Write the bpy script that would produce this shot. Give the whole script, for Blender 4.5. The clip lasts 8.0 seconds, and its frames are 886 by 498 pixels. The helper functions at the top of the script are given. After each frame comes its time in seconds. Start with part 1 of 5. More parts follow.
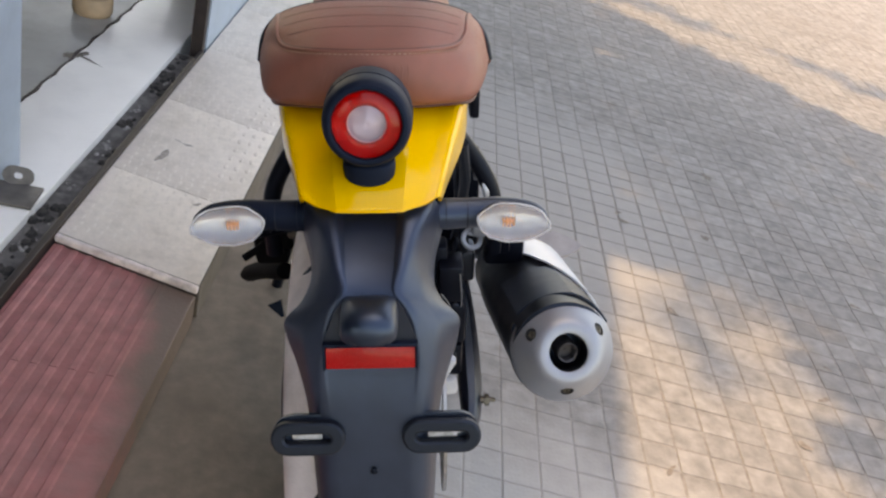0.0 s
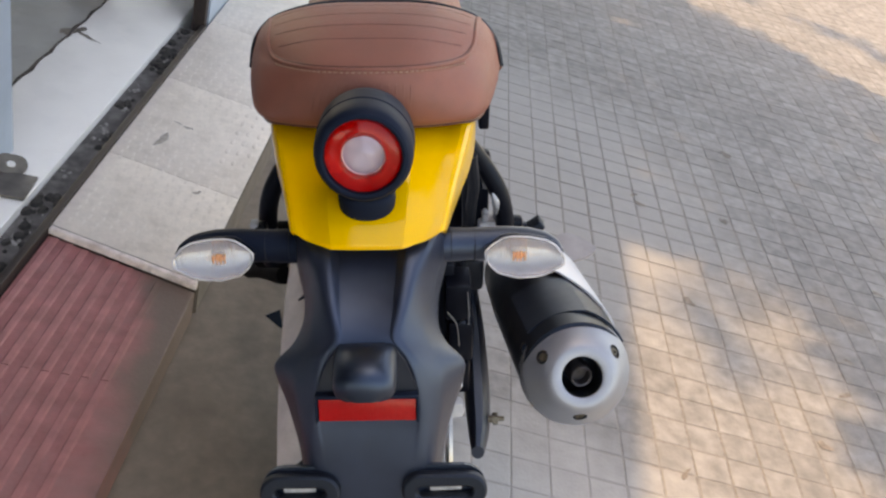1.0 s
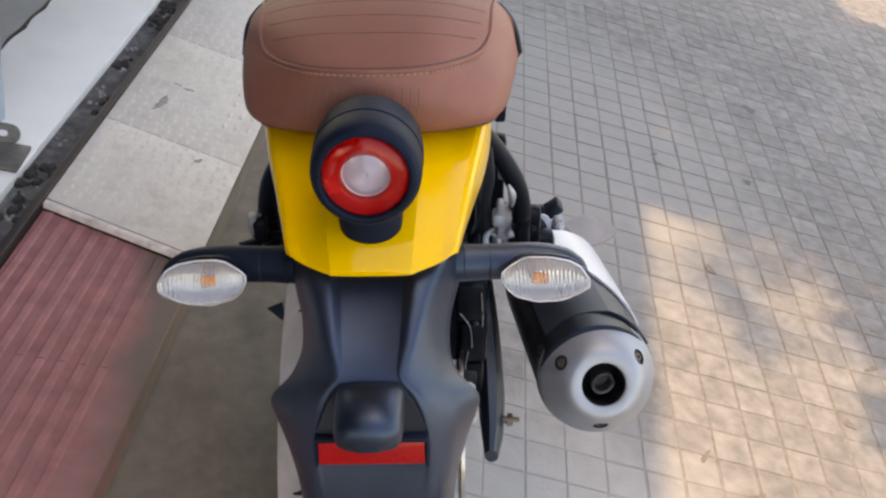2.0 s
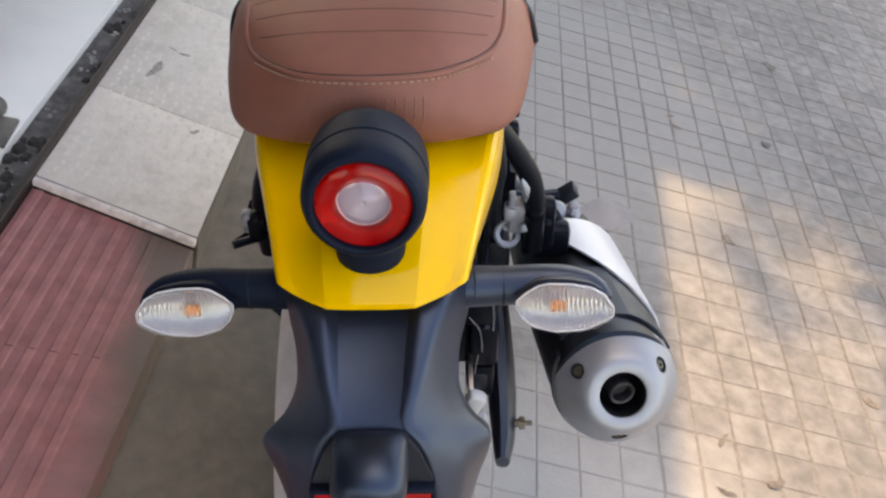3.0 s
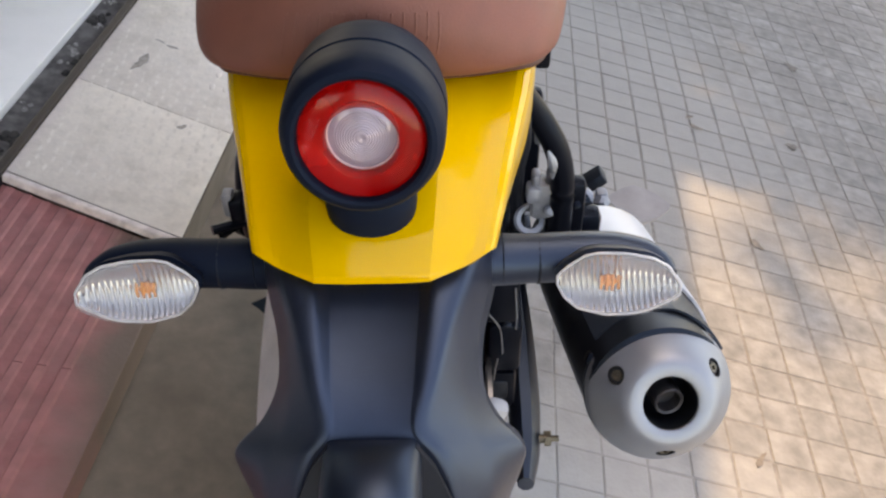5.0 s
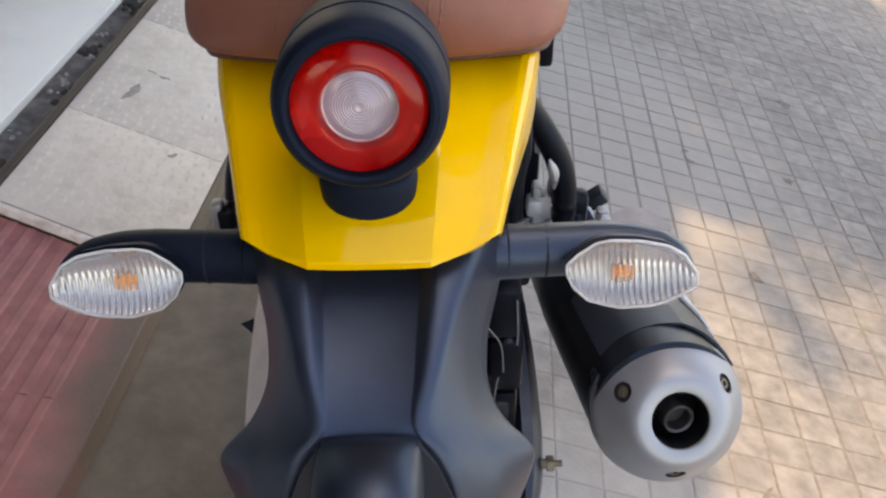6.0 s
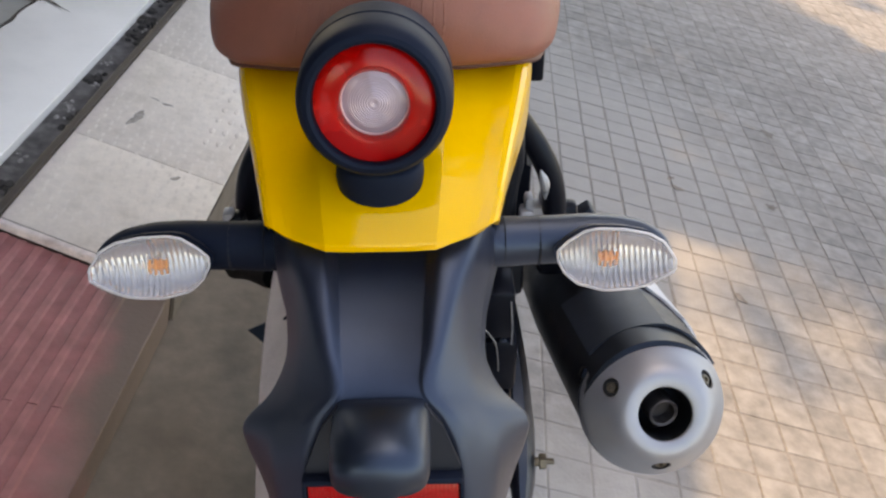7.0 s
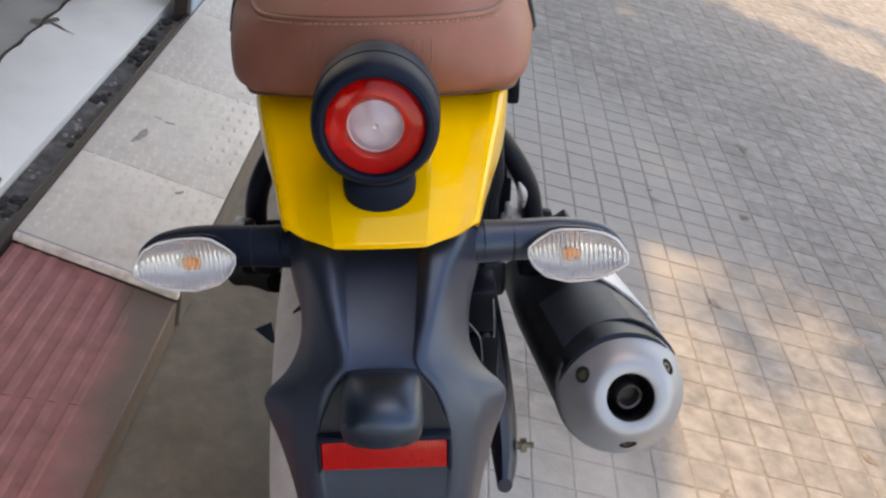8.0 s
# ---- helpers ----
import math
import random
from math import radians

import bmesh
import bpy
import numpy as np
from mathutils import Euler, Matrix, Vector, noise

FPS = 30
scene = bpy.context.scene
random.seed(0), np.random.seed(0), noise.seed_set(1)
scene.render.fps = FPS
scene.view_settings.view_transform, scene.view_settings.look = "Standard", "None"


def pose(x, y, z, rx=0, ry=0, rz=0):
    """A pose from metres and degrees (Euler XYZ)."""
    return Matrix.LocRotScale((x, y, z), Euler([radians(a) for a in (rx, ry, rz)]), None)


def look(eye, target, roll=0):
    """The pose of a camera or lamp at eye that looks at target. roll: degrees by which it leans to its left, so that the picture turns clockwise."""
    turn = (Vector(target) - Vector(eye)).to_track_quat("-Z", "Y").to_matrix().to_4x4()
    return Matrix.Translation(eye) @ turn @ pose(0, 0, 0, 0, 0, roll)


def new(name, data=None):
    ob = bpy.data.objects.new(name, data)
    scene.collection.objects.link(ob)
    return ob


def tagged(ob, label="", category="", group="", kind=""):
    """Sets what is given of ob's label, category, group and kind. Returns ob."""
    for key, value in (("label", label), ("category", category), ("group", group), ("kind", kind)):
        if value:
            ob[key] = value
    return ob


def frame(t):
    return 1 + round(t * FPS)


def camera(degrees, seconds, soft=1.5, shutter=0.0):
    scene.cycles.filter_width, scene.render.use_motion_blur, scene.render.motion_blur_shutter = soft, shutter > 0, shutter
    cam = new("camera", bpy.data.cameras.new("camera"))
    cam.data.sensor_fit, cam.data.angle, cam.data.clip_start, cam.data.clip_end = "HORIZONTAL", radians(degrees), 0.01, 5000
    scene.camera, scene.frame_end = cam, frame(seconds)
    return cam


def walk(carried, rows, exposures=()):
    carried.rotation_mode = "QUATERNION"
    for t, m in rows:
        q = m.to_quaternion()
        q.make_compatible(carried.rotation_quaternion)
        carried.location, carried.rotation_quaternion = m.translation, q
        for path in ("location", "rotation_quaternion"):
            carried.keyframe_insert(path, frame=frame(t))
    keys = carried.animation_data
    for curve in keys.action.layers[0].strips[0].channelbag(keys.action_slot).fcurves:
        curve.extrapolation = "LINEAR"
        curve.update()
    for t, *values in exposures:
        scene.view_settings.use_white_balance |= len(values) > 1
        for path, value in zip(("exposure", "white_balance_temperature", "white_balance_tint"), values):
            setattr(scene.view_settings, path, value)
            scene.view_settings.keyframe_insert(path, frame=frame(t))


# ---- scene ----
cam = camera(52.7, 8.0, soft=2.4)
PATH = [
    (0, (0.012, 0.033, 1.085), (0.362, 1.701, 0.037), 17.7),
    (0.5, (0.016, 0.081, 1.097), (0.361, 1.726, 0.013), 17.9),
    (1, (0.017, 0.126, 1.104), (0.359, 1.74, -0.026), 18.1),
    (1.5, (0.017, 0.175, 1.112), (0.358, 1.749, -0.074), 18.3),
    (3, (0.019, 0.311, 1.11), (0.366, 1.756, -0.229), 19.0),
    (3.5, (0.021, 0.349, 1.084), (0.366, 1.775, -0.274), 19.0),
    (4, (0.026, 0.371, 1.052), (0.368, 1.799, -0.305), 18.7),
    (4.5, (0.032, 0.378, 1.025), (0.369, 1.826, -0.313), 18.5),
    (6, (0.043, 0.383, 0.955), (0.374, 1.935, -0.262), 17.7),
    (6.5, (0.038, 0.366, 0.948), (0.371, 1.945, -0.232), 17.6),
    (7, (0.033, 0.33, 0.962), (0.371, 1.93, -0.189), 17.6),
    (7.5, (0.029, 0.293, 0.985), (0.375, 1.905, -0.148), 17.6),
    (8, (0.019, 0.249, 1.007), (0.375, 1.868, -0.112), 17.5),
]
walk(cam, [(t, look(eye, target, roll)) for t, eye, target, roll in PATH], [(t, e + 0.10, 10800, 18) for t, e in ((0, 2.22), (1.6, 2.26), (3.6, 2.32), (4.6, 2.32), (6.5, 2.26), (8, 2.24))])

# ---------------------------------------------------------------- light
SUN_EL, SUN_AZ = radians(64.8), radians(-45)      # azimuth from +y towards +x
TO_SUN = Vector((math.cos(SUN_EL) * math.sin(SUN_AZ), math.cos(SUN_EL) * math.cos(SUN_AZ), math.sin(SUN_EL)))
world = bpy.data.worlds.new("sky")
scene.world = world
world.use_nodes = True
wn = world.node_tree
sky = wn.nodes.new("ShaderNodeTexSky")
sky.sky_type, sky.sun_disc = "NISHITA", False
sky.sun_elevation, sky.sun_rotation = SUN_EL, SUN_AZ
wn.links.new(sky.outputs[0], wn.nodes["Background"].inputs[0])
wn.nodes["Background"].inputs[1].default_value = 0.15
sun = new("sun", bpy.data.lights.new("sun", "SUN"))
sun.data.energy, sun.data.angle, sun.data.color = 0.80, radians(0.8), (1.0, 0.85, 0.64)
sun.matrix_world = look(TO_SUN * 20, (0, 0, 0))

# ---------------------------------------------------------------- materials


def mat(name, base, rough=0.5, metal=0.0, vary=0.15, scale=40.0, bump=0.0, bump_scale=200.0, stain=0.0, stain_scale=4.0,
        stain_col=None, coat=0.0, per_object=0.0, spec=0.5, rough_vary=0.1):
    """Principled material: fine grain, broad stains, relief, and a shade of its own for each object."""
    m = bpy.data.materials.new(name)
    m.use_nodes = True
    nt = m.node_tree
    b = nt.nodes["Principled BSDF"]
    N, L = nt.nodes.new, nt.links.new
    tc = N("ShaderNodeTexCoord")
    geo = N("ShaderNodeNewGeometry")
    n1 = N("ShaderNodeTexNoise")
    n1.inputs["Scale"].default_value, n1.inputs["Detail"].default_value = scale, 4
    L(geo.outputs["Position"], n1.inputs["Vector"])
    mr = N("ShaderNodeMapRange")
    mr.inputs["From Min"].default_value, mr.inputs["From Max"].default_value = 0.3, 0.7
    mr.inputs["To Min"].default_value, mr.inputs["To Max"].default_value = 1 - vary, 1 + vary
    L(n1.outputs["Fac"], mr.inputs["Value"])
    mul = N("ShaderNodeVectorMath")
    mul.operation = "SCALE"
    mul.inputs[0].default_value = base[:3]
    L(mr.outputs[0], mul.inputs["Scale"])
    col = mul.outputs[0]
    if per_object:
        oi = N("ShaderNodeObjectInfo")
        add = N("ShaderNodeMath")
        add.operation = "ADD"
        isl = N("ShaderNodeMath")
        L(oi.outputs["Random"], add.inputs[0])
        L(geo.outputs["Random Per Island"], add.inputs[1])
        isl.operation = "FRACT"
        L(add.outputs[0], isl.inputs[0])
        mo = N("ShaderNodeMapRange")
        mo.inputs["To Min"].default_value, mo.inputs["To Max"].default_value = 1 - per_object, 1 + per_object
        L(isl.outputs[0], mo.inputs["Value"])
        m2 = N("ShaderNodeVectorMath")
        m2.operation = "SCALE"
        L(col, m2.inputs[0])
        L(mo.outputs[0], m2.inputs["Scale"])
        col = m2.outputs[0]
    if stain:
        n2 = N("ShaderNodeTexNoise")
        n2.inputs["Scale"].default_value, n2.inputs["Detail"].default_value, n2.inputs["Roughness"].default_value = stain_scale, 6, 0.65
        L(geo.outputs["Position"], n2.inputs["Vector"])
        r2 = N("ShaderNodeMapRange")
        r2.inputs["From Min"].default_value, r2.inputs["From Max"].default_value = 0.48, 0.72
        r2.inputs["To Min"].default_value, r2.inputs["To Max"].default_value = 0.0, stain
        L(n2.outputs["Fac"], r2.inputs["Value"])
        mix = N("ShaderNodeMix")
        mix.data_type = "RGBA"
        L(r2.outputs[0], mix.inputs[0])
        L(col, mix.inputs[6])
        mix.inputs[7].default_value = (*(stain_col or [c * 0.5 for c in base[:3]]), 1)
        col = mix.outputs[2]
    L(col, b.inputs["Base Color"])
    b.inputs["Metallic"].default_value = metal
    b.inputs["Specular IOR Level"].default_value = spec
    # near-black materials: the sky's blue is put into their reflections by tint
    if max(base[:3]) < 0.03:
        b.inputs["Specular Tint"].default_value = (0.47, 0.68, 1.0, 1)
    rr = N("ShaderNodeMapRange")
    rr.inputs["To Min"].default_value, rr.inputs["To Max"].default_value = max(0.02, rough - rough_vary), min(1, rough + rough_vary)
    L(n1.outputs["Fac"], rr.inputs["Value"])
    L(rr.outputs[0], b.inputs["Roughness"])
    if coat:
        b.inputs["Coat Weight"].default_value, b.inputs["Coat Roughness"].default_value = coat, 0.06
    if bump:
        n3 = N("ShaderNodeTexNoise")
        n3.inputs["Scale"].default_value, n3.inputs["Detail"].default_value = bump_scale, 3
        L(tc.outputs["Object"], n3.inputs["Vector"])
        bp = N("ShaderNodeBump")
        bp.inputs["Strength"].default_value, bp.inputs["Distance"].default_value = bump, 0.002
        L(n3.outputs["Fac"], bp.inputs["Height"])
        L(bp.outputs[0], b.inputs["Normal"])
    return m


LEATHER = mat("brown_leather", (0.238, 0.084, 0.061), 0.55, spec=0.40, vary=0.08, scale=60, bump=0.16, bump_scale=900, stain=0.25, stain_scale=6, stain_col=(0.19, 0.085, 0.06))
PIPING = mat("black_piping", (0.012, 0.012, 0.014), 0.45)
THREAD = mat("beige_thread", (0.34, 0.20, 0.14), 0.8)
YELLOW = mat("yellow_paint", (0.84, 0.45, 0.0), 0.36, vary=0.03, scale=15, coat=0.55, spec=0.15, rough_vary=0.04)
PLASTIC = mat("black_textured_plastic", (0.0110, 0.0142, 0.0215), 0.40, vary=0.15, scale=80, bump=0.10, bump_scale=1500, spec=0.8, rough_vary=0.05)
# PLASTIC lightened for the mudguard and the better-lit right stalk
LIFTED_PLASTIC = mat("lifted_black_plastic", (0.0138, 0.0168, 0.0278), 0.38, vary=0.18, scale=50, bump=0.10, bump_scale=1500, spec=0.9, rough_vary=0.06)
RUBBER = mat("black_rubber", (0.008, 0.008, 0.0095), 0.55, vary=0.2, bump=0.15, bump_scale=600)
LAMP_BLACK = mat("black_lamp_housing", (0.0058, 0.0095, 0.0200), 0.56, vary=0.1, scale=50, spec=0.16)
TYRE = mat("dusty_grey_tyre", (0.70, 0.65, 0.67), 0.8, vary=0.12, scale=30, bump=0.3, bump_scale=250, stain=0.3, stain_scale=9)
BLACK_METAL = mat("black_painted_steel", (0.0045, 0.005, 0.008), 0.34, vary=0.2, scale=30, coat=0.0, spec=0.15)
SOOTY = mat("sooty_black_rubber", (0.0045, 0.0042, 0.0042), 0.75, vary=0.2, spec=0.06)
DARK = mat("dark_engine_metal", (0.020, 0.021, 0.024), 0.42, metal=0.4, vary=0.3, scale=25)
SILVER = mat("satin_aluminium", (0.30, 0.325, 0.365), 0.48, metal=0.65, vary=0.04, scale=60, rough_vary=0.06)
WHITE_SHIELD = mat("silver_heat_shield", (0.52, 0.57, 0.64), 0.36, metal=0.15, vary=0.05, scale=20)
CAST = mat("cast_alloy", (0.27, 0.29, 0.33), 0.5, metal=0.35, vary=0.3, scale=60)
DULL = mat("dull_grey_pipe", (0.20, 0.21, 0.23), 0.5, metal=0.5)
STEEL = mat("zinc_steel", (0.5, 0.49, 0.47), 0.35, metal=1.0, vary=0.2, scale=90)
RUSTY = mat("tarnished_bolt", (0.14, 0.125, 0.10), 0.5, metal=0.7, vary=0.3, scale=120)
RED_LENS = mat("red_lamp_lens", (0.40, 0.001, 0.001), 0.10, vary=0.04, coat=0.4, spec=0.3, rough_vary=0.03)
RED_LENS.node_tree.nodes["Principled BSDF"].inputs["Alpha"].default_value = 0.55
RED_BOWL = mat("red_lamp_bowl", (0.66, 0.006, 0.004), 0.25, metal=0.55, vary=0.05)
REFLECTOR = mat("red_reflector", (0.45, 0.004, 0.006), 0.3, vary=0.12, scale=400, coat=0.35, spec=0.2)
AMBER = mat("amber_bulb", (0.80, 0.27, 0.05), 0.3)
CHROME = mat("lamp_reflector_chrome", (0.50, 0.51, 0.54), 0.12, metal=0.75, vary=0.02)
LENS_CLEAR = mat("clear_lens", (0.93, 0.91, 0.93), 0.10, vary=0.02, coat=0.6, rough_vary=0.03)
LENS_CLEAR.node_tree.nodes["Principled BSDF"].inputs["Alpha"].default_value = 0.11
LENS_FLUTED = mat("fluted_clear_lens", (0.56, 0.555, 0.58), 0.10, vary=0.02, coat=0.6, rough_vary=0.03)
LENS_FLUTED.node_tree.nodes["Principled BSDF"].inputs["Alpha"].default_value = 0.26
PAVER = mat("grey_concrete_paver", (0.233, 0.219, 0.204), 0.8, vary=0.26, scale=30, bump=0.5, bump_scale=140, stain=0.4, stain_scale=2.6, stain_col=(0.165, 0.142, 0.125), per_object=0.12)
PAVER_DIRTY_SHADED = mat("brown_grimy_shaded_paver", (0.212, 0.172, 0.134), 0.8, vary=0.16, scale=34, bump=0.2, bump_scale=140, stain=0.65, stain_scale=6, stain_col=(0.138, 0.109, 0.084))
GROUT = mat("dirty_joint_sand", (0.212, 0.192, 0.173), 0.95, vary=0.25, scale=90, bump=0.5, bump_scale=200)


def paler_open_shade(m, colour, centre, reach):
    """Lightens the colour round a spot, thinning out unevenly, in place of brighter light there."""
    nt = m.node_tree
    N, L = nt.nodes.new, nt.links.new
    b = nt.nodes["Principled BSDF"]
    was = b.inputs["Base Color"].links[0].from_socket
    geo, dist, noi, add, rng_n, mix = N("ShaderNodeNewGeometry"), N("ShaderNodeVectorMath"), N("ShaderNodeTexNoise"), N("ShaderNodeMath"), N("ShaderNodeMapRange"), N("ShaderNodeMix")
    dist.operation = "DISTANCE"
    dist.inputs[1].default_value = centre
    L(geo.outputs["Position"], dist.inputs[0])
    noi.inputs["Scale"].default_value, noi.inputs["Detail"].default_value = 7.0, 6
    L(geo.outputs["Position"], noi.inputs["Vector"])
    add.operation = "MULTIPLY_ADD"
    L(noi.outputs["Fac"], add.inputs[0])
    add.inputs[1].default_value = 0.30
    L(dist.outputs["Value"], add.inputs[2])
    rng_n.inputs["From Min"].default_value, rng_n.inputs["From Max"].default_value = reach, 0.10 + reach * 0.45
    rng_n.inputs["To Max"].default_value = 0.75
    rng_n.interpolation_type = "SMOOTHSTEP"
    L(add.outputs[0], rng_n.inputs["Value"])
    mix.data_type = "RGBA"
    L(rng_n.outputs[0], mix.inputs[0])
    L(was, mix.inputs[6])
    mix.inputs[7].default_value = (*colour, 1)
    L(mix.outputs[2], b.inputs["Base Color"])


# brighter open shade near the bike, put into paving and joint colours
paler_open_shade(PAVER, (0.335, 0.319, 0.300), (0.50, 2.15, 0), 1.0)
paler_open_shade(PAVER, (0.425, 0.407, 0.384), (0.46, 0.78, 0), 0.72)
paler_open_shade(GROUT, (0.330, 0.313, 0.292), (0.46, 0.78, 0), 0.72)
CREAM = mat("cream_tile", (0.735, 0.660, 0.585), 0.62, vary=0.07, scale=70, bump=0.3, bump_scale=160, stain=0.5, stain_scale=16, stain_col=(0.50, 0.435, 0.365), per_object=0.012)
RISER = mat("grimy_riser_cement", (0.150, 0.124, 0.104), 0.85, vary=0.2, scale=20, stain=0.5, stain_scale=6)
CREAM_EDGE = mat("cream_tile_edge", (0.80, 0.70, 0.66), 0.7, vary=0.2, scale=60, stain=0.7, stain_scale=28, stain_col=(0.40, 0.30, 0.27))
RED_TILE = mat("dull_red_ribbed_tile", (0.372, 0.136, 0.131), 0.65, vary=0.18, scale=30, bump=0.3, bump_scale=150, stain=0.7, stain_scale=7, stain_col=(0.36, 0.20, 0.185))
RIB = mat("worn_pinkish_rib", (0.420, 0.172, 0.163), 0.7, vary=0.2, scale=30, stain=0.8, stain_scale=9, stain_col=(0.38, 0.150, 0.143))


def edge_browning(m, colour, reach):
    """Browner colour over the open edge and the step end of the red tiles, thinning out over reach metres."""
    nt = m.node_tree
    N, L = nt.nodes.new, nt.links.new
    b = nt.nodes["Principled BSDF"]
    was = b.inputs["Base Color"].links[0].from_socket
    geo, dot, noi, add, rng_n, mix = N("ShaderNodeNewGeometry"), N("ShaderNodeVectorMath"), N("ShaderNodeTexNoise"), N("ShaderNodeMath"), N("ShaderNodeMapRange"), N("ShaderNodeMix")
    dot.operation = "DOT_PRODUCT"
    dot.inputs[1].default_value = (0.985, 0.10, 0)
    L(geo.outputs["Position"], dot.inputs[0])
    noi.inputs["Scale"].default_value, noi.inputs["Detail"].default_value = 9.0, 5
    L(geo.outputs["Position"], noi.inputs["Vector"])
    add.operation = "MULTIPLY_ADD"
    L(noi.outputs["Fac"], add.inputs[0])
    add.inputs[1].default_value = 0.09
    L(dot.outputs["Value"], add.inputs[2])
    edge = -0.034 + 0.045                  # the open edge halfway down the ramp; browner towards the step
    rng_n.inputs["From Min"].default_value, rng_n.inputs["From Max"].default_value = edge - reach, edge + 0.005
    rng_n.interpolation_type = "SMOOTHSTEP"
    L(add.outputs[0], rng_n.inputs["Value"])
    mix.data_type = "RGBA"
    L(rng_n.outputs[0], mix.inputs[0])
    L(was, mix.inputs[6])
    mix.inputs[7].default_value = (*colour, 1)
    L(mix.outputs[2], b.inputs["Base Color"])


edge_browning(RED_TILE, (0.172, 0.120, 0.098), 0.062)
edge_browning(RIB, (0.180, 0.122, 0.100), 0.062)
RAIL_MAT = mat("dirty_brown_steel", (0.030, 0.021, 0.021), 0.6, metal=0.4, vary=0.3, scale=40, stain=0.5, stain_scale=30, stain_col=(0.02, 0.018, 0.018))
CHANNEL = mat("grimy_channel_floor", (0.120, 0.112, 0.107), 0.9, vary=0.5, scale=35, bump=0.8, bump_scale=60, stain=0.95, stain_scale=22, stain_col=(0.030, 0.027, 0.026))
MARBLE = mat("white_marble", (0.88, 0.862, 0.83), 0.22, vary=0.04, scale=6, stain=0.25, stain_scale=5, stain_col=(0.52, 0.54, 0.54))
PAINT_BLUE = mat("pale_blue_grey_paint", (0.30, 0.38, 0.47), 0.45, vary=0.06, scale=12, stain=0.3, stain_scale=8)
INTERIOR = mat("grey_polished_floor", (0.34, 0.34, 0.33), 0.2, vary=0.1, scale=8, stain=0.4, stain_scale=5)
WALL = mat("shop_wall_plaster", (0.20, 0.19, 0.18), 0.8, vary=0.1, scale=5, stain=0.3, stain_scale=2)
CARD = mat("tan_cardboard", (0.42, 0.30, 0.2), 0.8, vary=0.1)
LEAF = mat("leaf_green", (0.06, 0.11, 0.03), 0.6, vary=0.3, scale=3)
BARK = mat("tree_bark", (0.12, 0.09, 0.06), 0.9, vary=0.3, scale=20)

# ---------------------------------------------------------------- mesh helpers


def mesh_ob(name, bm, material, smooth=True, angle=35):
    bmesh.ops.recalc_face_normals(bm, faces=bm.faces)
    for f in bm.faces:
        f.smooth = smooth
    if smooth:
        for e in bm.edges:
            if len(e.link_faces) == 2 and e.calc_face_angle(0) > radians(angle):
                e.smooth = False
    me = bpy.data.meshes.new(name)
    bm.to_mesh(me)
    bm.free()
    me.materials.append(material)
    return new(name, me)


def part(name, bm, material, parent, label="", smooth=True, angle=35):
    ob = mesh_ob(name, bm, material, smooth, angle)
    ob.parent = parent
    if label:
        ob["label"] = label
    return ob


def box(bm, centre, size, m=None, bevel=0.0):
    r = bmesh.ops.create_cube(bm, size=1.0)
    vs = r["verts"]
    bmesh.ops.scale(bm, vec=size, verts=vs)
    if bevel:
        es = list({e for v in vs for e in v.link_edges})
        rb = bmesh.ops.bevel(bm, geom=es, offset=bevel, segments=2, profile=0.5, affect="EDGES")
        vs = list({v for f in rb["faces"] for v in f.verts} | {v for v in vs if v.is_valid})
        vs = list({v for v in vs} | {w for v in vs for e in v.link_edges for w in e.verts})
    bmesh.ops.translate(bm, vec=centre, verts=vs)
    if m is not None:
        bmesh.ops.transform(bm, matrix=m, verts=vs)
    return vs


def lathe(bm, profile, m, steps=40, caps=True):
    """Turns (radius, height) pairs round local z, then places them by m."""
    rings = []
    for r, h in profile:
        rings.append([bm.verts.new(m @ Vector((r * math.cos(a), r * math.sin(a), h)))
                      for a in [2 * math.pi * k / steps for k in range(steps)]])
    for a, b in zip(rings, rings[1:]):
        for k in range(steps):
            bm.faces.new((a[k], a[(k + 1) % steps], b[(k + 1) % steps], b[k]))
    if caps:
        bm.faces.new(rings[0])
        bm.faces.new(rings[-1])
    return rings


def axis_pose(at, z_to, x_to=(1, 0, 0)):
    """A pose whose z axis points along z_to."""
    z = Vector(z_to).normalized()
    x = Vector(x_to)
    x = (x - z * x.dot(z)).normalized()
    y = z.cross(x)
    return Matrix(((x.x, y.x, z.x, at[0]), (x.y, y.y, z.y, at[1]), (x.z, y.z, z.z, at[2]), (0, 0, 0, 1)))


def bent(points, n=8):
    """A smooth run through points (Catmull-Rom)."""
    P = [Vector(p) for p in points]
    P = [2 * P[0] - P[1], *P, 2 * P[-1] - P[-2]]
    out = []
    for a, b, c, d in zip(P, P[1:], P[2:], P[3:]):
        for k in range(n):
            t = k / n
            out.append(0.5 * (2 * b + (c - a) * t + (2 * a - 5 * b + 4 * c - d) * t * t + (3 * b - a - 3 * c + d) * t ** 3))
    return out + [P[-2]]


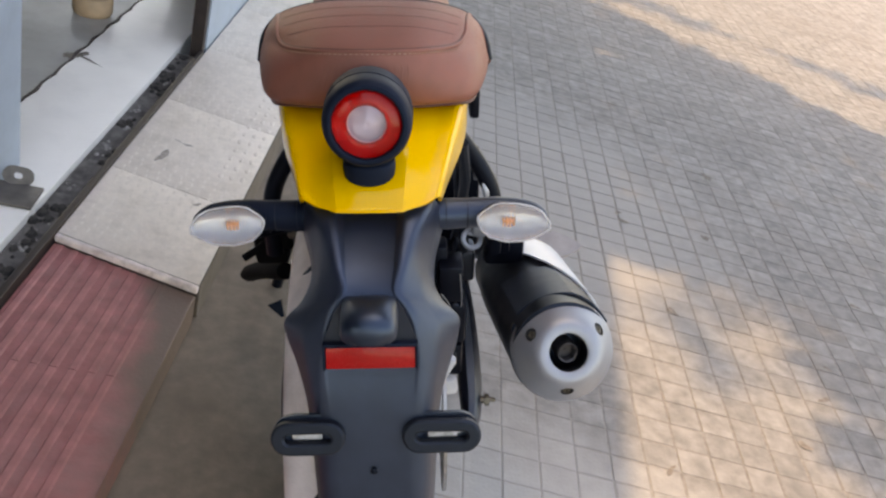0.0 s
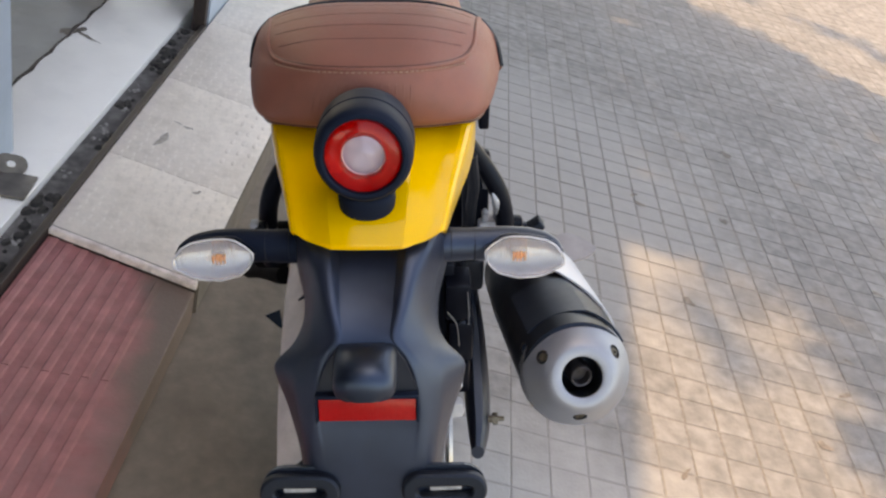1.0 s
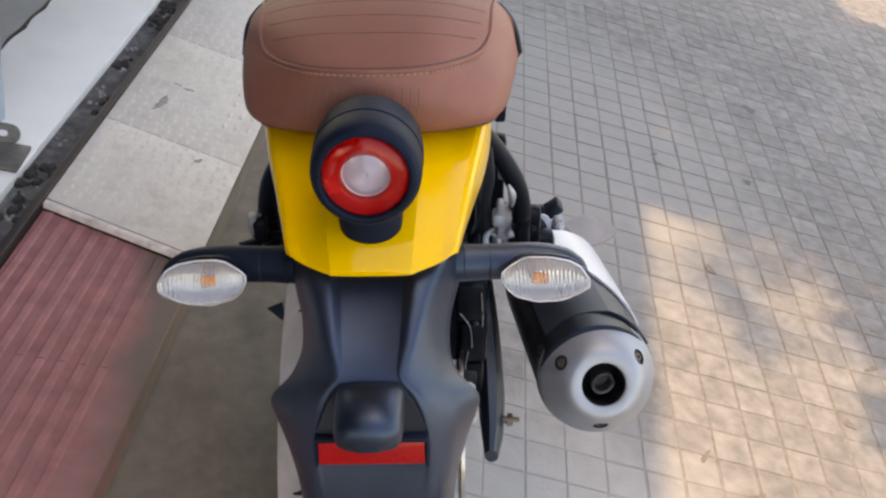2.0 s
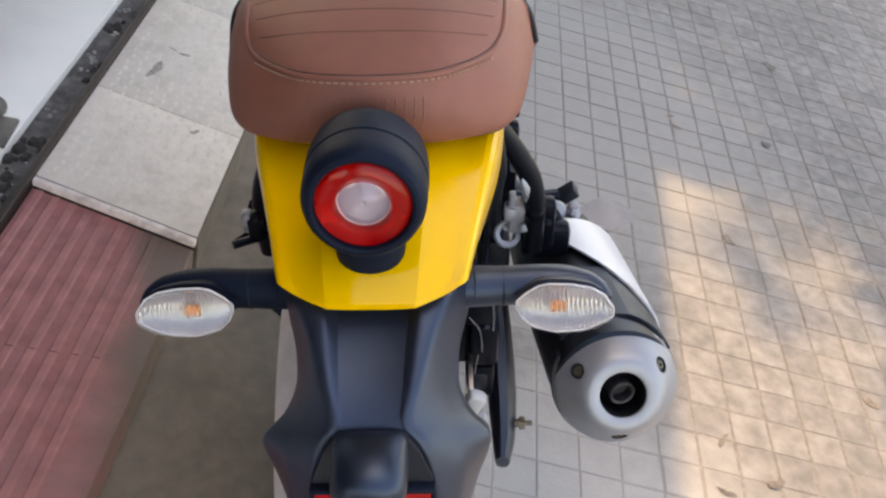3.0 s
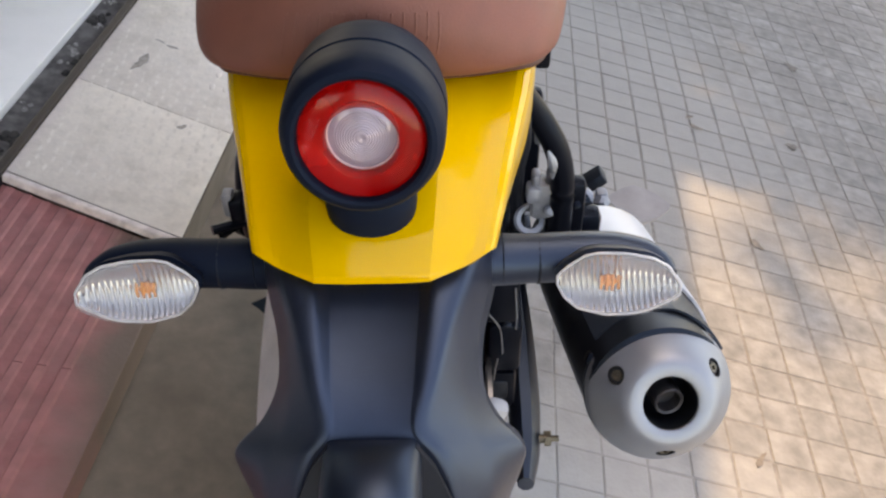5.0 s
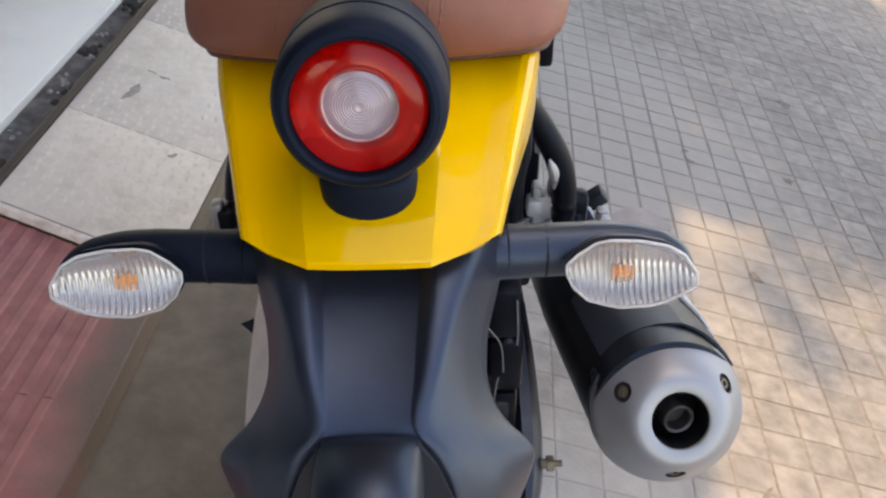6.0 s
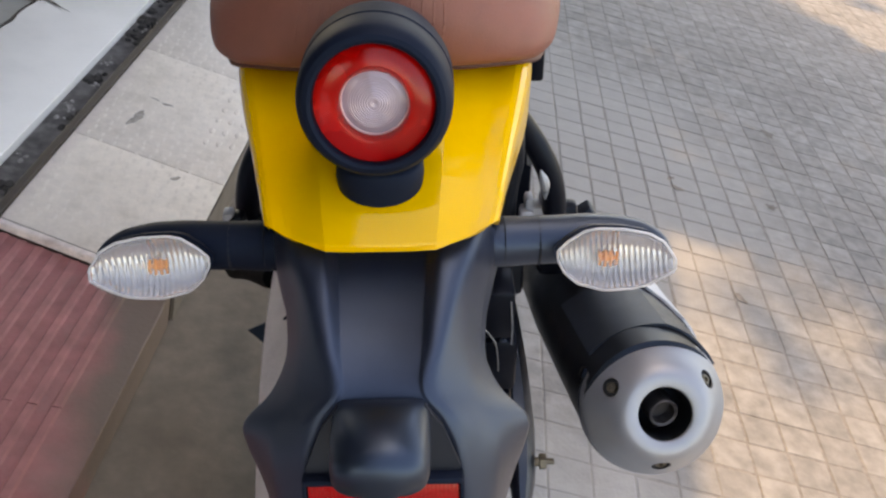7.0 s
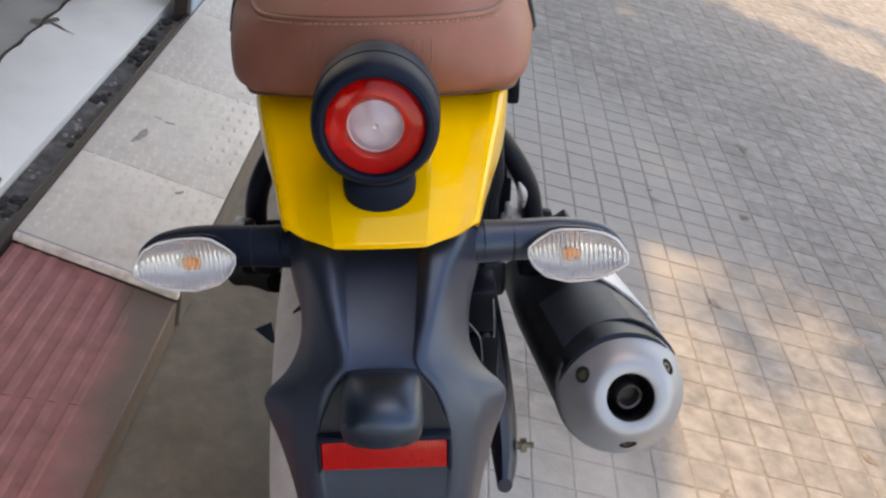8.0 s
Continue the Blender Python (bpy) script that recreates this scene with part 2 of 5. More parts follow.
def tube(bm, points, radius, steps=12, squash=1.0):
    """A pipe along points; radius may be one number or one for each point; squash flattens it in z."""
    P = [Vector(p) for p in points]
    rad = radius if isinstance(radius, (list, tuple)) else [radius] * len(P)
    rings, up = [], Vector((0, 0, 1))
    for i, p in enumerate(P):
        d = (P[min(i + 1, len(P) - 1)] - P[max(i - 1, 0)]).normalized()
        u = up - d * up.dot(d)
        if u.length < 0.05:
            u = Vector((0, 1, 0)) - d * d.y
        u.normalize()
        s = d.cross(u)
        rings.append([bm.verts.new(p + s * rad[i] * math.cos(a) + u * rad[i] * squash * math.sin(a))
                      for a in [2 * math.pi * k / steps for k in range(steps)]])
    for a, b in zip(rings, rings[1:]):
        for k in range(steps):
            bm.faces.new((a[k], a[(k + 1) % steps], b[(k + 1) % steps], b[k]))
    bm.faces.new(rings[0])
    bm.faces.new(rings[-1])


def sheet(bm, rows, thick=0.0, inward=None):
    """A skin through a grid of points; with thick it gets a back, pushed along its normals."""
    g = [[bm.verts.new(p) for p in row] for row in rows]
    fs = []
    for a, b in zip(g, g[1:]):
        for k in range(len(a) - 1):
            fs.append(bm.faces.new((a[k], a[k + 1], b[k + 1], b[k])))
    if thick:
        bmesh.ops.recalc_face_normals(bm, faces=bm.faces)
        bmesh.ops.solidify(bm, geom=fs, thickness=thick)
    return g


def mirrored(row):
    """Half a cross-section, from the centre out, made whole."""
    return [(-x, y, z) for x, y, z in reversed(row[1:])] + list(row)


def refine(rows, n=3, m=3):
    """A finer, smooth grid through a coarse one."""
    a = [bent(r, n) for r in rows]
    cols = [bent(list(c), m) for c in zip(*a)]
    return [list(r) for r in zip(*cols)]


def prism(bm, outline, depth, m):
    """An outline in local xy, thickened by depth along z, placed by m."""
    lo = [bm.verts.new(m @ Vector((x, y, 0))) for x, y in outline]
    hi = [bm.verts.new(m @ Vector((x, y, depth))) for x, y in outline]
    bm.faces.new(lo)
    bm.faces.new(hi)
    n = len(lo)
    for k in range(n):
        bm.faces.new((lo[k], lo[(k + 1) % n], hi[(k + 1) % n], hi[k]))


def stadium(half_len, r, n=10):
    """A slot's outline: half circles at both ends."""
    pts = []
    for c, a0 in ((half_len, -90), (-half_len, 90)):
        for k in range(n + 1):
            a = radians(a0 + 180 * k / n)
            pts.append((c + r * math.cos(a), r * math.sin(a)))
    return pts


def ring_plate(bm, outer, inner, depth, m):
    """A plate with a hole; both outlines have the same count."""
    loops = []
    for o, z in ((outer, 0), (outer, depth), (inner, depth), (inner, 0)):
        loops.append([bm.verts.new(m @ Vector((x, y, z))) for x, y in o])
    n = len(outer)
    for a, b in zip(loops, loops[1:] + loops[:1]):
        for k in range(n):
            bm.faces.new((a[k], a[(k + 1) % n], b[(k + 1) % n], b[k]))


# ---------------------------------------------------------------- ground and platform
SLOPE = 0.10                     # the shop front runs along (SLOPE, 1)
ZP = 0.078                       # platform height


def flat(pts, z0, z1, name, material, label, category, bevel=0.0):
    bm = bmesh.new()
    lo = [bm.verts.new((x, y, z0)) for x, y in pts]
    hi = [bm.verts.new((x, y, z1)) for x, y in pts]
    bm.faces.new(lo)
    top = bm.faces.new(hi)
    n = len(pts)
    for k in range(n):
        bm.faces.new((lo[k], lo[(k + 1) % n], hi[(k + 1) % n], hi[k]))
    if bevel:
        bmesh.ops.bevel(bm, geom=list(top.edges), offset=bevel, segments=3, profile=0.5, affect="EDGES")
    return tagged(mesh_ob(name, bm, material), label, category, kind="structure")


def at_edge(x0, y, off=0.0):
    """x at y on the line through (x0, 1.4) along the shop front."""
    return x0 + SLOPE * (y - 1.4) + off


bm = bmesh.new()
bmesh.ops.create_grid(bm, x_segments=2, y_segments=2, size=60)
bmesh.ops.translate(bm, vec=(0, 0, -0.0011), verts=bm.verts)
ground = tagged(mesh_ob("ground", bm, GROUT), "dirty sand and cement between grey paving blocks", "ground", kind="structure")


def strip(x_in, x_out, y0, y1):
    return [(at_edge(x_in, y0), y0), (at_edge(x_out, y0), y0), (at_edge(x_out, y1), y1), (at_edge(x_in, y1), y1)]


# the platform's two surfaces: cream beyond the joint, red ribbed before it
platform = flat([(-0.3855, 1.4315), (-0.1175, 1.3535), (at_edge(-0.113, 9), 9), (at_edge(-0.3875, 9), 9)], -0.02, ZP - 0.0015, "platform_cream", RISER,
                "worn cream tiled step along the shop front", "step")
CREAM_Y = [(1.4325, 1.3530), (1.6985, 1.6225), (2.06, 1.985), (2.42, 2.345), (2.78, 2.705), (3.14, 3.065), (3.5, 3.425), (5.0, 4.925), (7.0, 6.925), (9.0, 9.0)]
for (a0, b0), (a1, b1) in zip(CREAM_Y, CREAM_Y[1:]):
    g = 0.0006 if a1 < 1.8 else 0.0003
    bm = bmesh.new()
    pts = [(at_edge(-0.3885, a0), a0 + g), (at_edge(-0.1125, b0), b0 + g), (at_edge(-0.1125, b1), b1 - g), (at_edge(-0.3885, a1), a1 - g)]
    lo, hi = [bm.verts.new((x, y, ZP - 0.0014)) for x, y in pts], [bm.verts.new((x, y, ZP)) for x, y in pts]
    bm.faces.new(lo)
    top_face = bm.faces.new(hi)
    for k in range(4):
        bm.faces.new((lo[k], lo[(k + 1) % 4], hi[(k + 1) % 4], hi[k]))
    bmesh.ops.bevel(bm, geom=list(top_face.edges), offset=0.0008, segments=2, profile=0.5, affect="EDGES")
    part("tile", bm, CREAM, platform)
flat([(-0.1170, 1.3550), (-0.1145, 1.3550), (at_edge(-0.1085, 9), 9), (at_edge(-0.1105, 9), 9)], -0.02, ZP - 0.004, "step_riser", RISER,
     "grimy brown riser of the shop step", "riser")
flat([(-0.3865, 1.4200), (-0.1185, 1.3405), (-0.1165, 1.3515), (-0.3855, 1.4310)], ZP - 0.012, ZP + 0.001, "trim", CREAM_EDGE,
     "chipped pale tile edge between cream and red step", "edge trim", 0.003)
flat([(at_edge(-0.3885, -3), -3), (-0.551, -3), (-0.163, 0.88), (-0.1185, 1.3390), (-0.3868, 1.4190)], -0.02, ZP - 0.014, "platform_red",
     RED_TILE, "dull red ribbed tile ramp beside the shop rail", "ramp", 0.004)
flat(strip(-0.403, -0.3890, -3, 2.37), -0.03, ZP + 0.006, "rail_outer", RAIL_MAT, "dirty brown steel shutter rail", "rail", 0.003)
flat(strip(-0.456, -0.4032, -3, 2.37), -0.03, ZP - 0.016, "rail_channel", CHANNEL, "grimy rail channel full of dirt and stones", "channel")
flat(strip(-0.648, -0.456, -3, 9), -0.03, ZP + 0.002, "threshold", MARBLE, "white marble threshold strip of the shop", "threshold", 0.001)
flat(strip(-6.0, -0.652, -3, 9), -0.03, ZP + 0.002, "floor", INTERIOR, "grey polished shop floor seen through the doorway", "floor")

# shop front: near post, far wall, and the building above the opening, whose roof edge shades the paving
BUILD_H = 3.56


def front(x_in, x_out, y0, y1, z0, z1, name, material, label, category):
    return flat([(at_edge(x_in, y0), y0), (at_edge(x_out, y0), y0), (at_edge(x_out, y1), y1), (at_edge(x_in, y1), y1)], z0, z1, name, material, label, category, 0.004)


front(-0.62, -0.541, 1.50, 1.63, 0.0, 2.6, "wall_near", PAINT_BLUE, "pale blue-grey painted shutter post", "post")
front(-0.425, -0.392, 2.40, 40.0, 0.0, 2.6, "wall_far", PAINT_BLUE, "pale blue-grey painted metal shop wall", "wall")
front(-0.428, -0.396, 2.372, 2.398, 0.0, 2.6, "door_jamb", RAIL_MAT, "dark brown steel door jamb", "jamb")
# soft shade in the doorway, put in as an added brown panel
front(-0.66, -0.432, 3.0, 3.1, 0.0, 2.6, "doorway_shade_panel", mat("brown_shade_panel", (0.13, 0.11, 0.095), 0.5), "added brown panel for the soft shade inside the shop doorway", "panel")
front(-0.62, -0.53, -40.0, -2.6, 0.0, 2.6, "wall_side", WALL, "plain grey shop wall behind the viewer", "wall")
flat([(-5.6, -40), (-4.7, -40), (-1.80, -6), (0.413, 8), (3.2, 40), (2.3, 40), (-0.50, 8), (-2.70, -6)], 2.602, BUILD_H, "wall_upper", WALL, "plain grey parapet above the shop opening", "wall")
flat([(-6, -6), (-5.8, -6), (-5.8, 9), (-6, 9)], 0.0, 2.6, "wall_back", WALL, "plain grey wall inside the shop", "wall")
flat([(-6, -6), (at_edge(-0.669, -6), -6), (at_edge(-0.669, 9), 9), (-6, 9)], 2.602, 2.75, "ceiling", WALL, "plain grey shop ceiling", "ceiling")

# ---------------------------------------------------------------- motorcycle
bike = new("motorcycle")
bike.matrix_world = pose(0.258, 0, 0, 0, -14.5, 0)
tagged(bike, "yellow and black motorcycle with brown leather seat leaning on its stand", "motorcycle")


def seat_rows():
    """Cross-sections of the seat from its rear face forward: centre, top, seam, bulge, lower edge."""
    return [
        [(0, 0.812, 0.760), (0.045, 0.814, 0.759), (0.078, 0.826, 0.756), (0.092, 0.842, 0.750), (0.100, 0.868, 0.742), (0.106, 0.900, 0.735)],
        [(0, 0.796, 0.770), (0.048, 0.799, 0.769), (0.084, 0.814, 0.767), (0.101, 0.838, 0.762), (0.109, 0.872, 0.753), (0.114, 0.910, 0.742)],
        [(0, 0.790, 0.792), (0.048, 0.795, 0.790), (0.082, 0.818, 0.784), (0.102, 0.848, 0.777), (0.113, 0.888, 0.766), (0.119, 0.925, 0.748)],
        [(0, 0.793, 0.812), (0.045, 0.802, 0.809), (0.076, 0.830, 0.800), (0.099, 0.865, 0.790), (0.113, 0.905, 0.776), (0.121, 0.938, 0.752)],
        [(0, 0.803, 0.819), (0.043, 0.811, 0.817), (0.072, 0.842, 0.808), (0.096, 0.880, 0.797), (0.113, 0.918, 0.781), (0.1225, 0.947, 0.754)],
        [(0, 0.845, 0.824), (0.043, 0.850, 0.823), (0.074, 0.872, 0.814), (0.098, 0.902, 0.802), (0.1130, 0.930, 0.783), (0.1215, 0.952, 0.752)],
        [(0, 0.890, 0.825), (0.045, 0.893, 0.823), (0.076, 0.908, 0.815), (0.099, 0.926, 0.803), (0.1135, 0.943, 0.783), (0.1225, 0.956, 0.748)],
        [(0, 0.938, 0.819), (0.046, 0.939, 0.818), (0.078, 0.945, 0.811), (0.101, 0.953, 0.799), (0.115, 0.960, 0.779), (0.124, 0.964, 0.744)],
        [(0, 0.988, 0.803), (0.046, 0.985, 0.803), (0.080, 0.974, 0.800), (0.102, 0.965, 0.793), (0.1185, 0.965, 0.773), (0.1265, 0.966, 0.742)],
        [(0, 1.000, 0.788), (0.046, 0.998, 0.788), (0.078, 0.988, 0.784), (0.097, 0.980, 0.775), (0.108, 0.980, 0.754), (0.114, 0.980, 0.725)],
        [(0, 1.040, 0.776), (0.040, 1.04, 0.775), (0.066, 1.04, 0.769), (0.084, 1.042, 0.757), (0.096, 1.045, 0.740), (0.100, 1.05, 0.722)],
        [(0, 1.20, 0.760), (0.042, 1.20, 0.758), (0.066, 1.20, 0.752), (0.082, 1.20, 0.740), (0.092, 1.20, 0.725), (0.096, 1.20, 0.710)],
        [(0, 1.40, 0.765), (0.036, 1.40, 0.764), (0.060, 1.40, 0.758), (0.072, 1.40, 0.747), (0.082, 1.40, 0.732), (0.086, 1.40, 0.716)],
    ]


SEAT = refine([mirrored(r) for r in seat_rows()], 5, 5)
bm = bmesh.new()
sheet(bm, SEAT)
# base that closes the cushion below
bmesh.ops.holes_fill(bm, edges=[e for e in bm.edges if e.is_boundary], sides=0)
seat = part("seat", bm, LEATHER, bike, "brown grained leather seat with ribbed top", angle=60)


def seat_at(u, v):
    """A point of the seat's skin: u from -1 to 1 across the columns, v in rows of the coarse sections."""
    cols = len(SEAT[0]) - 1
    a, b = (u + 1) / 2 * cols, v * 5
    i, j = min(int(a), cols - 1), min(int(b), len(SEAT) - 2)
    fa, fb = a - i, b - j
    p = lambda r, c: Vector(SEAT[r][c])
    return (p(j, i) * (1 - fa) + p(j, i + 1) * fa) * (1 - fb) + (p(j + 1, i) * (1 - fa) + p(j + 1, i + 1) * fa) * fb


def bead(name, us_vs, r, material, lift=0.0, label=""):
    bm = bmesh.new()
    tube(bm, [seat_at(u, v) + Vector((0, 0, lift)) for u, v in us_vs], r, 8)
    return part(name, bm, material, seat, label)


SEAM_AND_SHADE = mat("seat_seam_and_shade", (0.095, 0.032, 0.023), 0.6)
# seam round the ribbed panel, and ribs pressed across it
seam_path = [(0.60, 7.9), (0.575, 6.6), (0.56, 5.4), (0.545, 4.60), (0.49, 4.10)] + [(0.4 - 0.1 * k, 3.95) for k in range(9)] + \
            [(-0.50, 4.10), (-0.55, 4.60), (-0.56, 5.4), (-0.575, 6.6), (-0.60, 7.9)]
seam_run = [(p.x, p.y) for p in bent([(u, v, 0) for u, v in seam_path], 4)]
bead("seam", seam_run, 0.0010, SEAM_AND_SHADE, 0.0)
bead("welt", [(u, v - 0.13) for u, v in seam_run], 0.0021, LEATHER, -0.0003)
for v, reach in ((5.08, 0.45), (5.72, 0.48), (6.35, 0.51), (7.05, 0.53)):
    bead("rib_seam", [(reach * (k / 12 - 1), v - 0.48 * abs(k / 12 - 1) ** 2.0) for k in range(25)], 0.00055, SEAM_AND_SHADE, -0.0003)
# black piping that closes the rear cushion
bead("piping", [(-0.985 + 1.97 * k / 60, 8.0) for k in range(61)], 0.0026, PIPING, 0.0006, "black piping round the rear cushion")
# contact shade below the cushion, put in as a thin dark bead
bm = bmesh.new()
tube(bm, [seat_at(-0.93 + 1.86 * k / 60, 0.0) + Vector((0, 0.0020, -0.0010)) for k in range(61)], 0.0022, 8)
part("seat_contact_shade", bm, SEAM_AND_SHADE, seat, "dark line of contact shade under the cushion")
# stitches below the seam
bm = bmesh.new()
for k in range(44):
    u = -0.46 + 0.92 * k / 43
    a, b = seat_at(u, 3.55), seat_at(u + 0.012, 3.55)
    tube(bm, [a + Vector((0, -0.0006, 0.0004)), b + Vector((0, -0.0006, 0.0004))], 0.0007, 5)
part("stitching", bm, THREAD, seat, "beige stitching")
# blank pressed mark: plain upright bars
bm = bmesh.new()
for k in range(14):
    u = -0.185 + 0.33 * k / 13
    tube(bm, [seat_at(u + d, v) + Vector((0, 0.00035, 0)) for d, v in ((-0.008, 1.7), (-0.004, 1.95), (0, 2.2), (0.003, 2.45), (0.006, 2.75))], 0.0007, 8)
tagged(part("embossed_mark", bm, LEATHER, seat), kind="stuff")

# ---- tail cowl
COWL = [
    [(0, 0.6985, 0.7105), (0.014, 0.6985, 0.7105), (0.0285, 0.6990, 0.7108), (0.046, 0.7075, 0.7128), (0.0615, 0.7180, 0.7150), (0.0635, 0.735, 0.700)],
    [(0, 0.7010, 0.7165), (0.014, 0.7010, 0.7165), (0.0290, 0.7020, 0.7165), (0.047, 0.7120, 0.7180), (0.0635, 0.7260, 0.7190), (0.0660, 0.745, 0.700)],
    [(0, 0.7150, 0.7290), (0.015, 0.7150, 0.7290), (0.0310, 0.7170, 0.7290), (0.051, 0.7300, 0.7280), (0.0690, 0.7500, 0.7255), (0.0715, 0.770, 0.700)],
    [(0, 0.7500, 0.7430), (0.016, 0.7500, 0.7430), (0.0340, 0.7530, 0.7425), (0.056, 0.7650, 0.7395), (0.0770, 0.7850, 0.7345), (0.0795, 0.800, 0.702)],
    [(0, 0.8000, 0.7530), (0.018, 0.8000, 0.7530), (0.0370, 0.8030, 0.7525), (0.062, 0.8100, 0.7500), (0.0860, 0.8250, 0.7440), (0.0885, 0.835, 0.704)],
    [(0, 0.8600, 0.7560), (0.020, 0.8600, 0.7560), (0.0400, 0.8600, 0.7555), (0.068, 0.8650, 0.7540), (0.0930, 0.8750, 0.7480), (0.0960, 0.885, 0.706)],
    [(0, 1.0000, 0.7560), (0.020, 1.0000, 0.7560), (0.0400, 1.0000, 0.7555), (0.070, 1.0000, 0.7530), (0.1000, 1.0000, 0.7450), (0.1030, 1.000, 0.700)],
]
bm = bmesh.new()
def creased(r):
    """Smooth runs across a section, with a crease where they meet."""
    return bent(r[0:4], 5)[:-1] + bent(r[3:8], 5)[:-1] + bent(r[7:11], 5)


COWL = [[(x, y, z - (0.0026 if k == 3 and 0 < n < 6 else 0)) for k, (x, y, z) in enumerate(r)] for n, r in enumerate(COWL)]
cols = [bent(list(c), 4) for c in zip(*[creased(mirrored(r)) for r in COWL])]
sheet(bm, [list(r) for r in zip(*cols)], 0.003)
cowl = part("tail_cowl", bm, YELLOW, bike, "glossy yellow faceted tail cowl", angle=10)
# ---- tail lamp
AX = Vector((0, -0.985, 0.172))
LC = Vector((0, 0.712, 0.7885))
lamp_pose = axis_pose(LC, AX)
bm = bmesh.new()
lathe(bm, [(0.0292, -0.006), (0.0293, 0.0030), (0.0300, 0.0050), (0.0316, 0.0056), (0.0340, 0.0048), (0.0362, 0.0022), (0.0377, -0.0025), (0.0383, -0.0100), (0.0384, -0.0215),
           (0.0378, -0.0222), (0.0378, -0.0230), (0.0388, -0.0236), (0.0390, -0.030), (0.0390, -0.042), (0.0378, -0.052), (0.0330, -0.061), (0.020, -0.067), (0.004, -0.0685)], lamp_pose, 64)
lamp = part("tail_lamp", bm, LAMP_BLACK, bike, "black round tail lamp with red ring lens", angle=28)
bm = bmesh.new()
lathe(bm, [(0.0291, -0.0010), (0.0290, 0.0010), (0.0284, 0.0024), (0.0265, 0.0034), (0.0235, 0.0044), (0.0205, 0.0049), (0.0180, 0.0051), (0.0172, 0.0049), (0.0169, 0.0042), (0.0167, -0.0035)], lamp_pose, 72, caps=False)
part("red_ring", bm, RED_LENS, lamp, "glossy red ring lens", angle=50)
# bowl that shows through the ring
bm = bmesh.new()
lathe(bm, [(0.0168, -0.0042), (0.0190, -0.0048), (0.0225, -0.0038), (0.0262, -0.0016), (0.0291, 0.0006)], lamp_pose, 64, caps=False)
part("lamp_bowl", bm, RED_BOWL, lamp, "red reflector bowl behind the ring lens")
# sunk clear centre: a low dome with fine rings
bm = bmesh.new()
prof = []
for k in range(113):
    r = 0.0160 * (1 - k / 112)
    ripple = 0.00011 * math.sin(2 * math.pi * r / 0.00115) if 0.003 < r < 0.0128 else 0.0
    prof.append((max(r, 0.0003), -0.0030 + 0.0032 * (1 - (r / 0.0160) ** 2) + ripple - 0.0004 * max(0.0, 1 - r / 0.0020)))
lathe(bm, [(0.0167, -0.006), (0.0166, -0.0030)] + prof, lamp_pose, 64)
part("clear_centre", bm, mat("frosted_lamp_centre", (0.42, 0.36, 0.43), 0.20, vary=0.05, metal=0.25, coat=0.35), lamp, "clear centre lens with concentric rings", angle=70)
bm = bmesh.new()
tube(bm, [lamp_pose @ Vector((0.0162 * math.cos(2 * math.pi * k / 48), 0.0162 * math.sin(2 * math.pi * k / 48), -0.0026)) for k in range(49)], 0.0006, 6)
part("centre_rim", bm, mat("pale_pink_lens_rim", (0.62, 0.36, 0.36), 0.15, coat=0.5), lamp, "pale rim round the clear centre")
bm = bmesh.new()
outl = [(-0.0225, 0.012), (-0.0240, -0.004), (-0.0215, -0.0125), (-0.013, -0.0185), (0, -0.0205), (0.013, -0.0185), (0.0215, -0.0125), (0.0240, -0.004), (0.0225, 0.012)]
outl = [(p.x, p.y) for p in bent([(x, y, 0) for x, y in outl], 3)]
rows = []
for z, g in ((0.7690, 0.92), (0.7560, 0.94), (0.7515, 0.95), (0.7507, 0.86), (0.7468, 0.86), (0.7460, 1.00), (0.7440, 1.04), (0.7390, 1.05), (0.7355, 1.03), (0.725, 0.98)):
    rows.append([(x * g * 0.92, 0.7365 + y * g + (0.7520 - z) * -0.12, z) for x, y in outl])
sheet(bm, [r + [r[0]] for r in rows])
bmesh.ops.remove_doubles(bm, verts=bm.verts, dist=1e-6)
bmesh.ops.holes_fill(bm, edges=[e for e in bm.edges if e.is_boundary], sides=0)
part("lamp_stem", bm, LAMP_BLACK, lamp, angle=50)

# ---- rear mudguard
def eased(row, reach):
    """A cross-section with each inner corner rounded off over its reach."""
    out = [row[0]]
    for a, p, b, r in zip(row, row[1:], row[2:], reach):
        u, v = a - p, b - p
        i, j = p + u.normalized() * min(r, 0.4 * u.length), p + v.normalized() * min(r, 0.4 * v.length)
        out += [i, 0.5 * p + 0.25 * (i + j) + (i - p) * 0.18, 0.5 * p + 0.25 * (i + j) + (j - p) * 0.18, j]
    return out + [row[-1]]


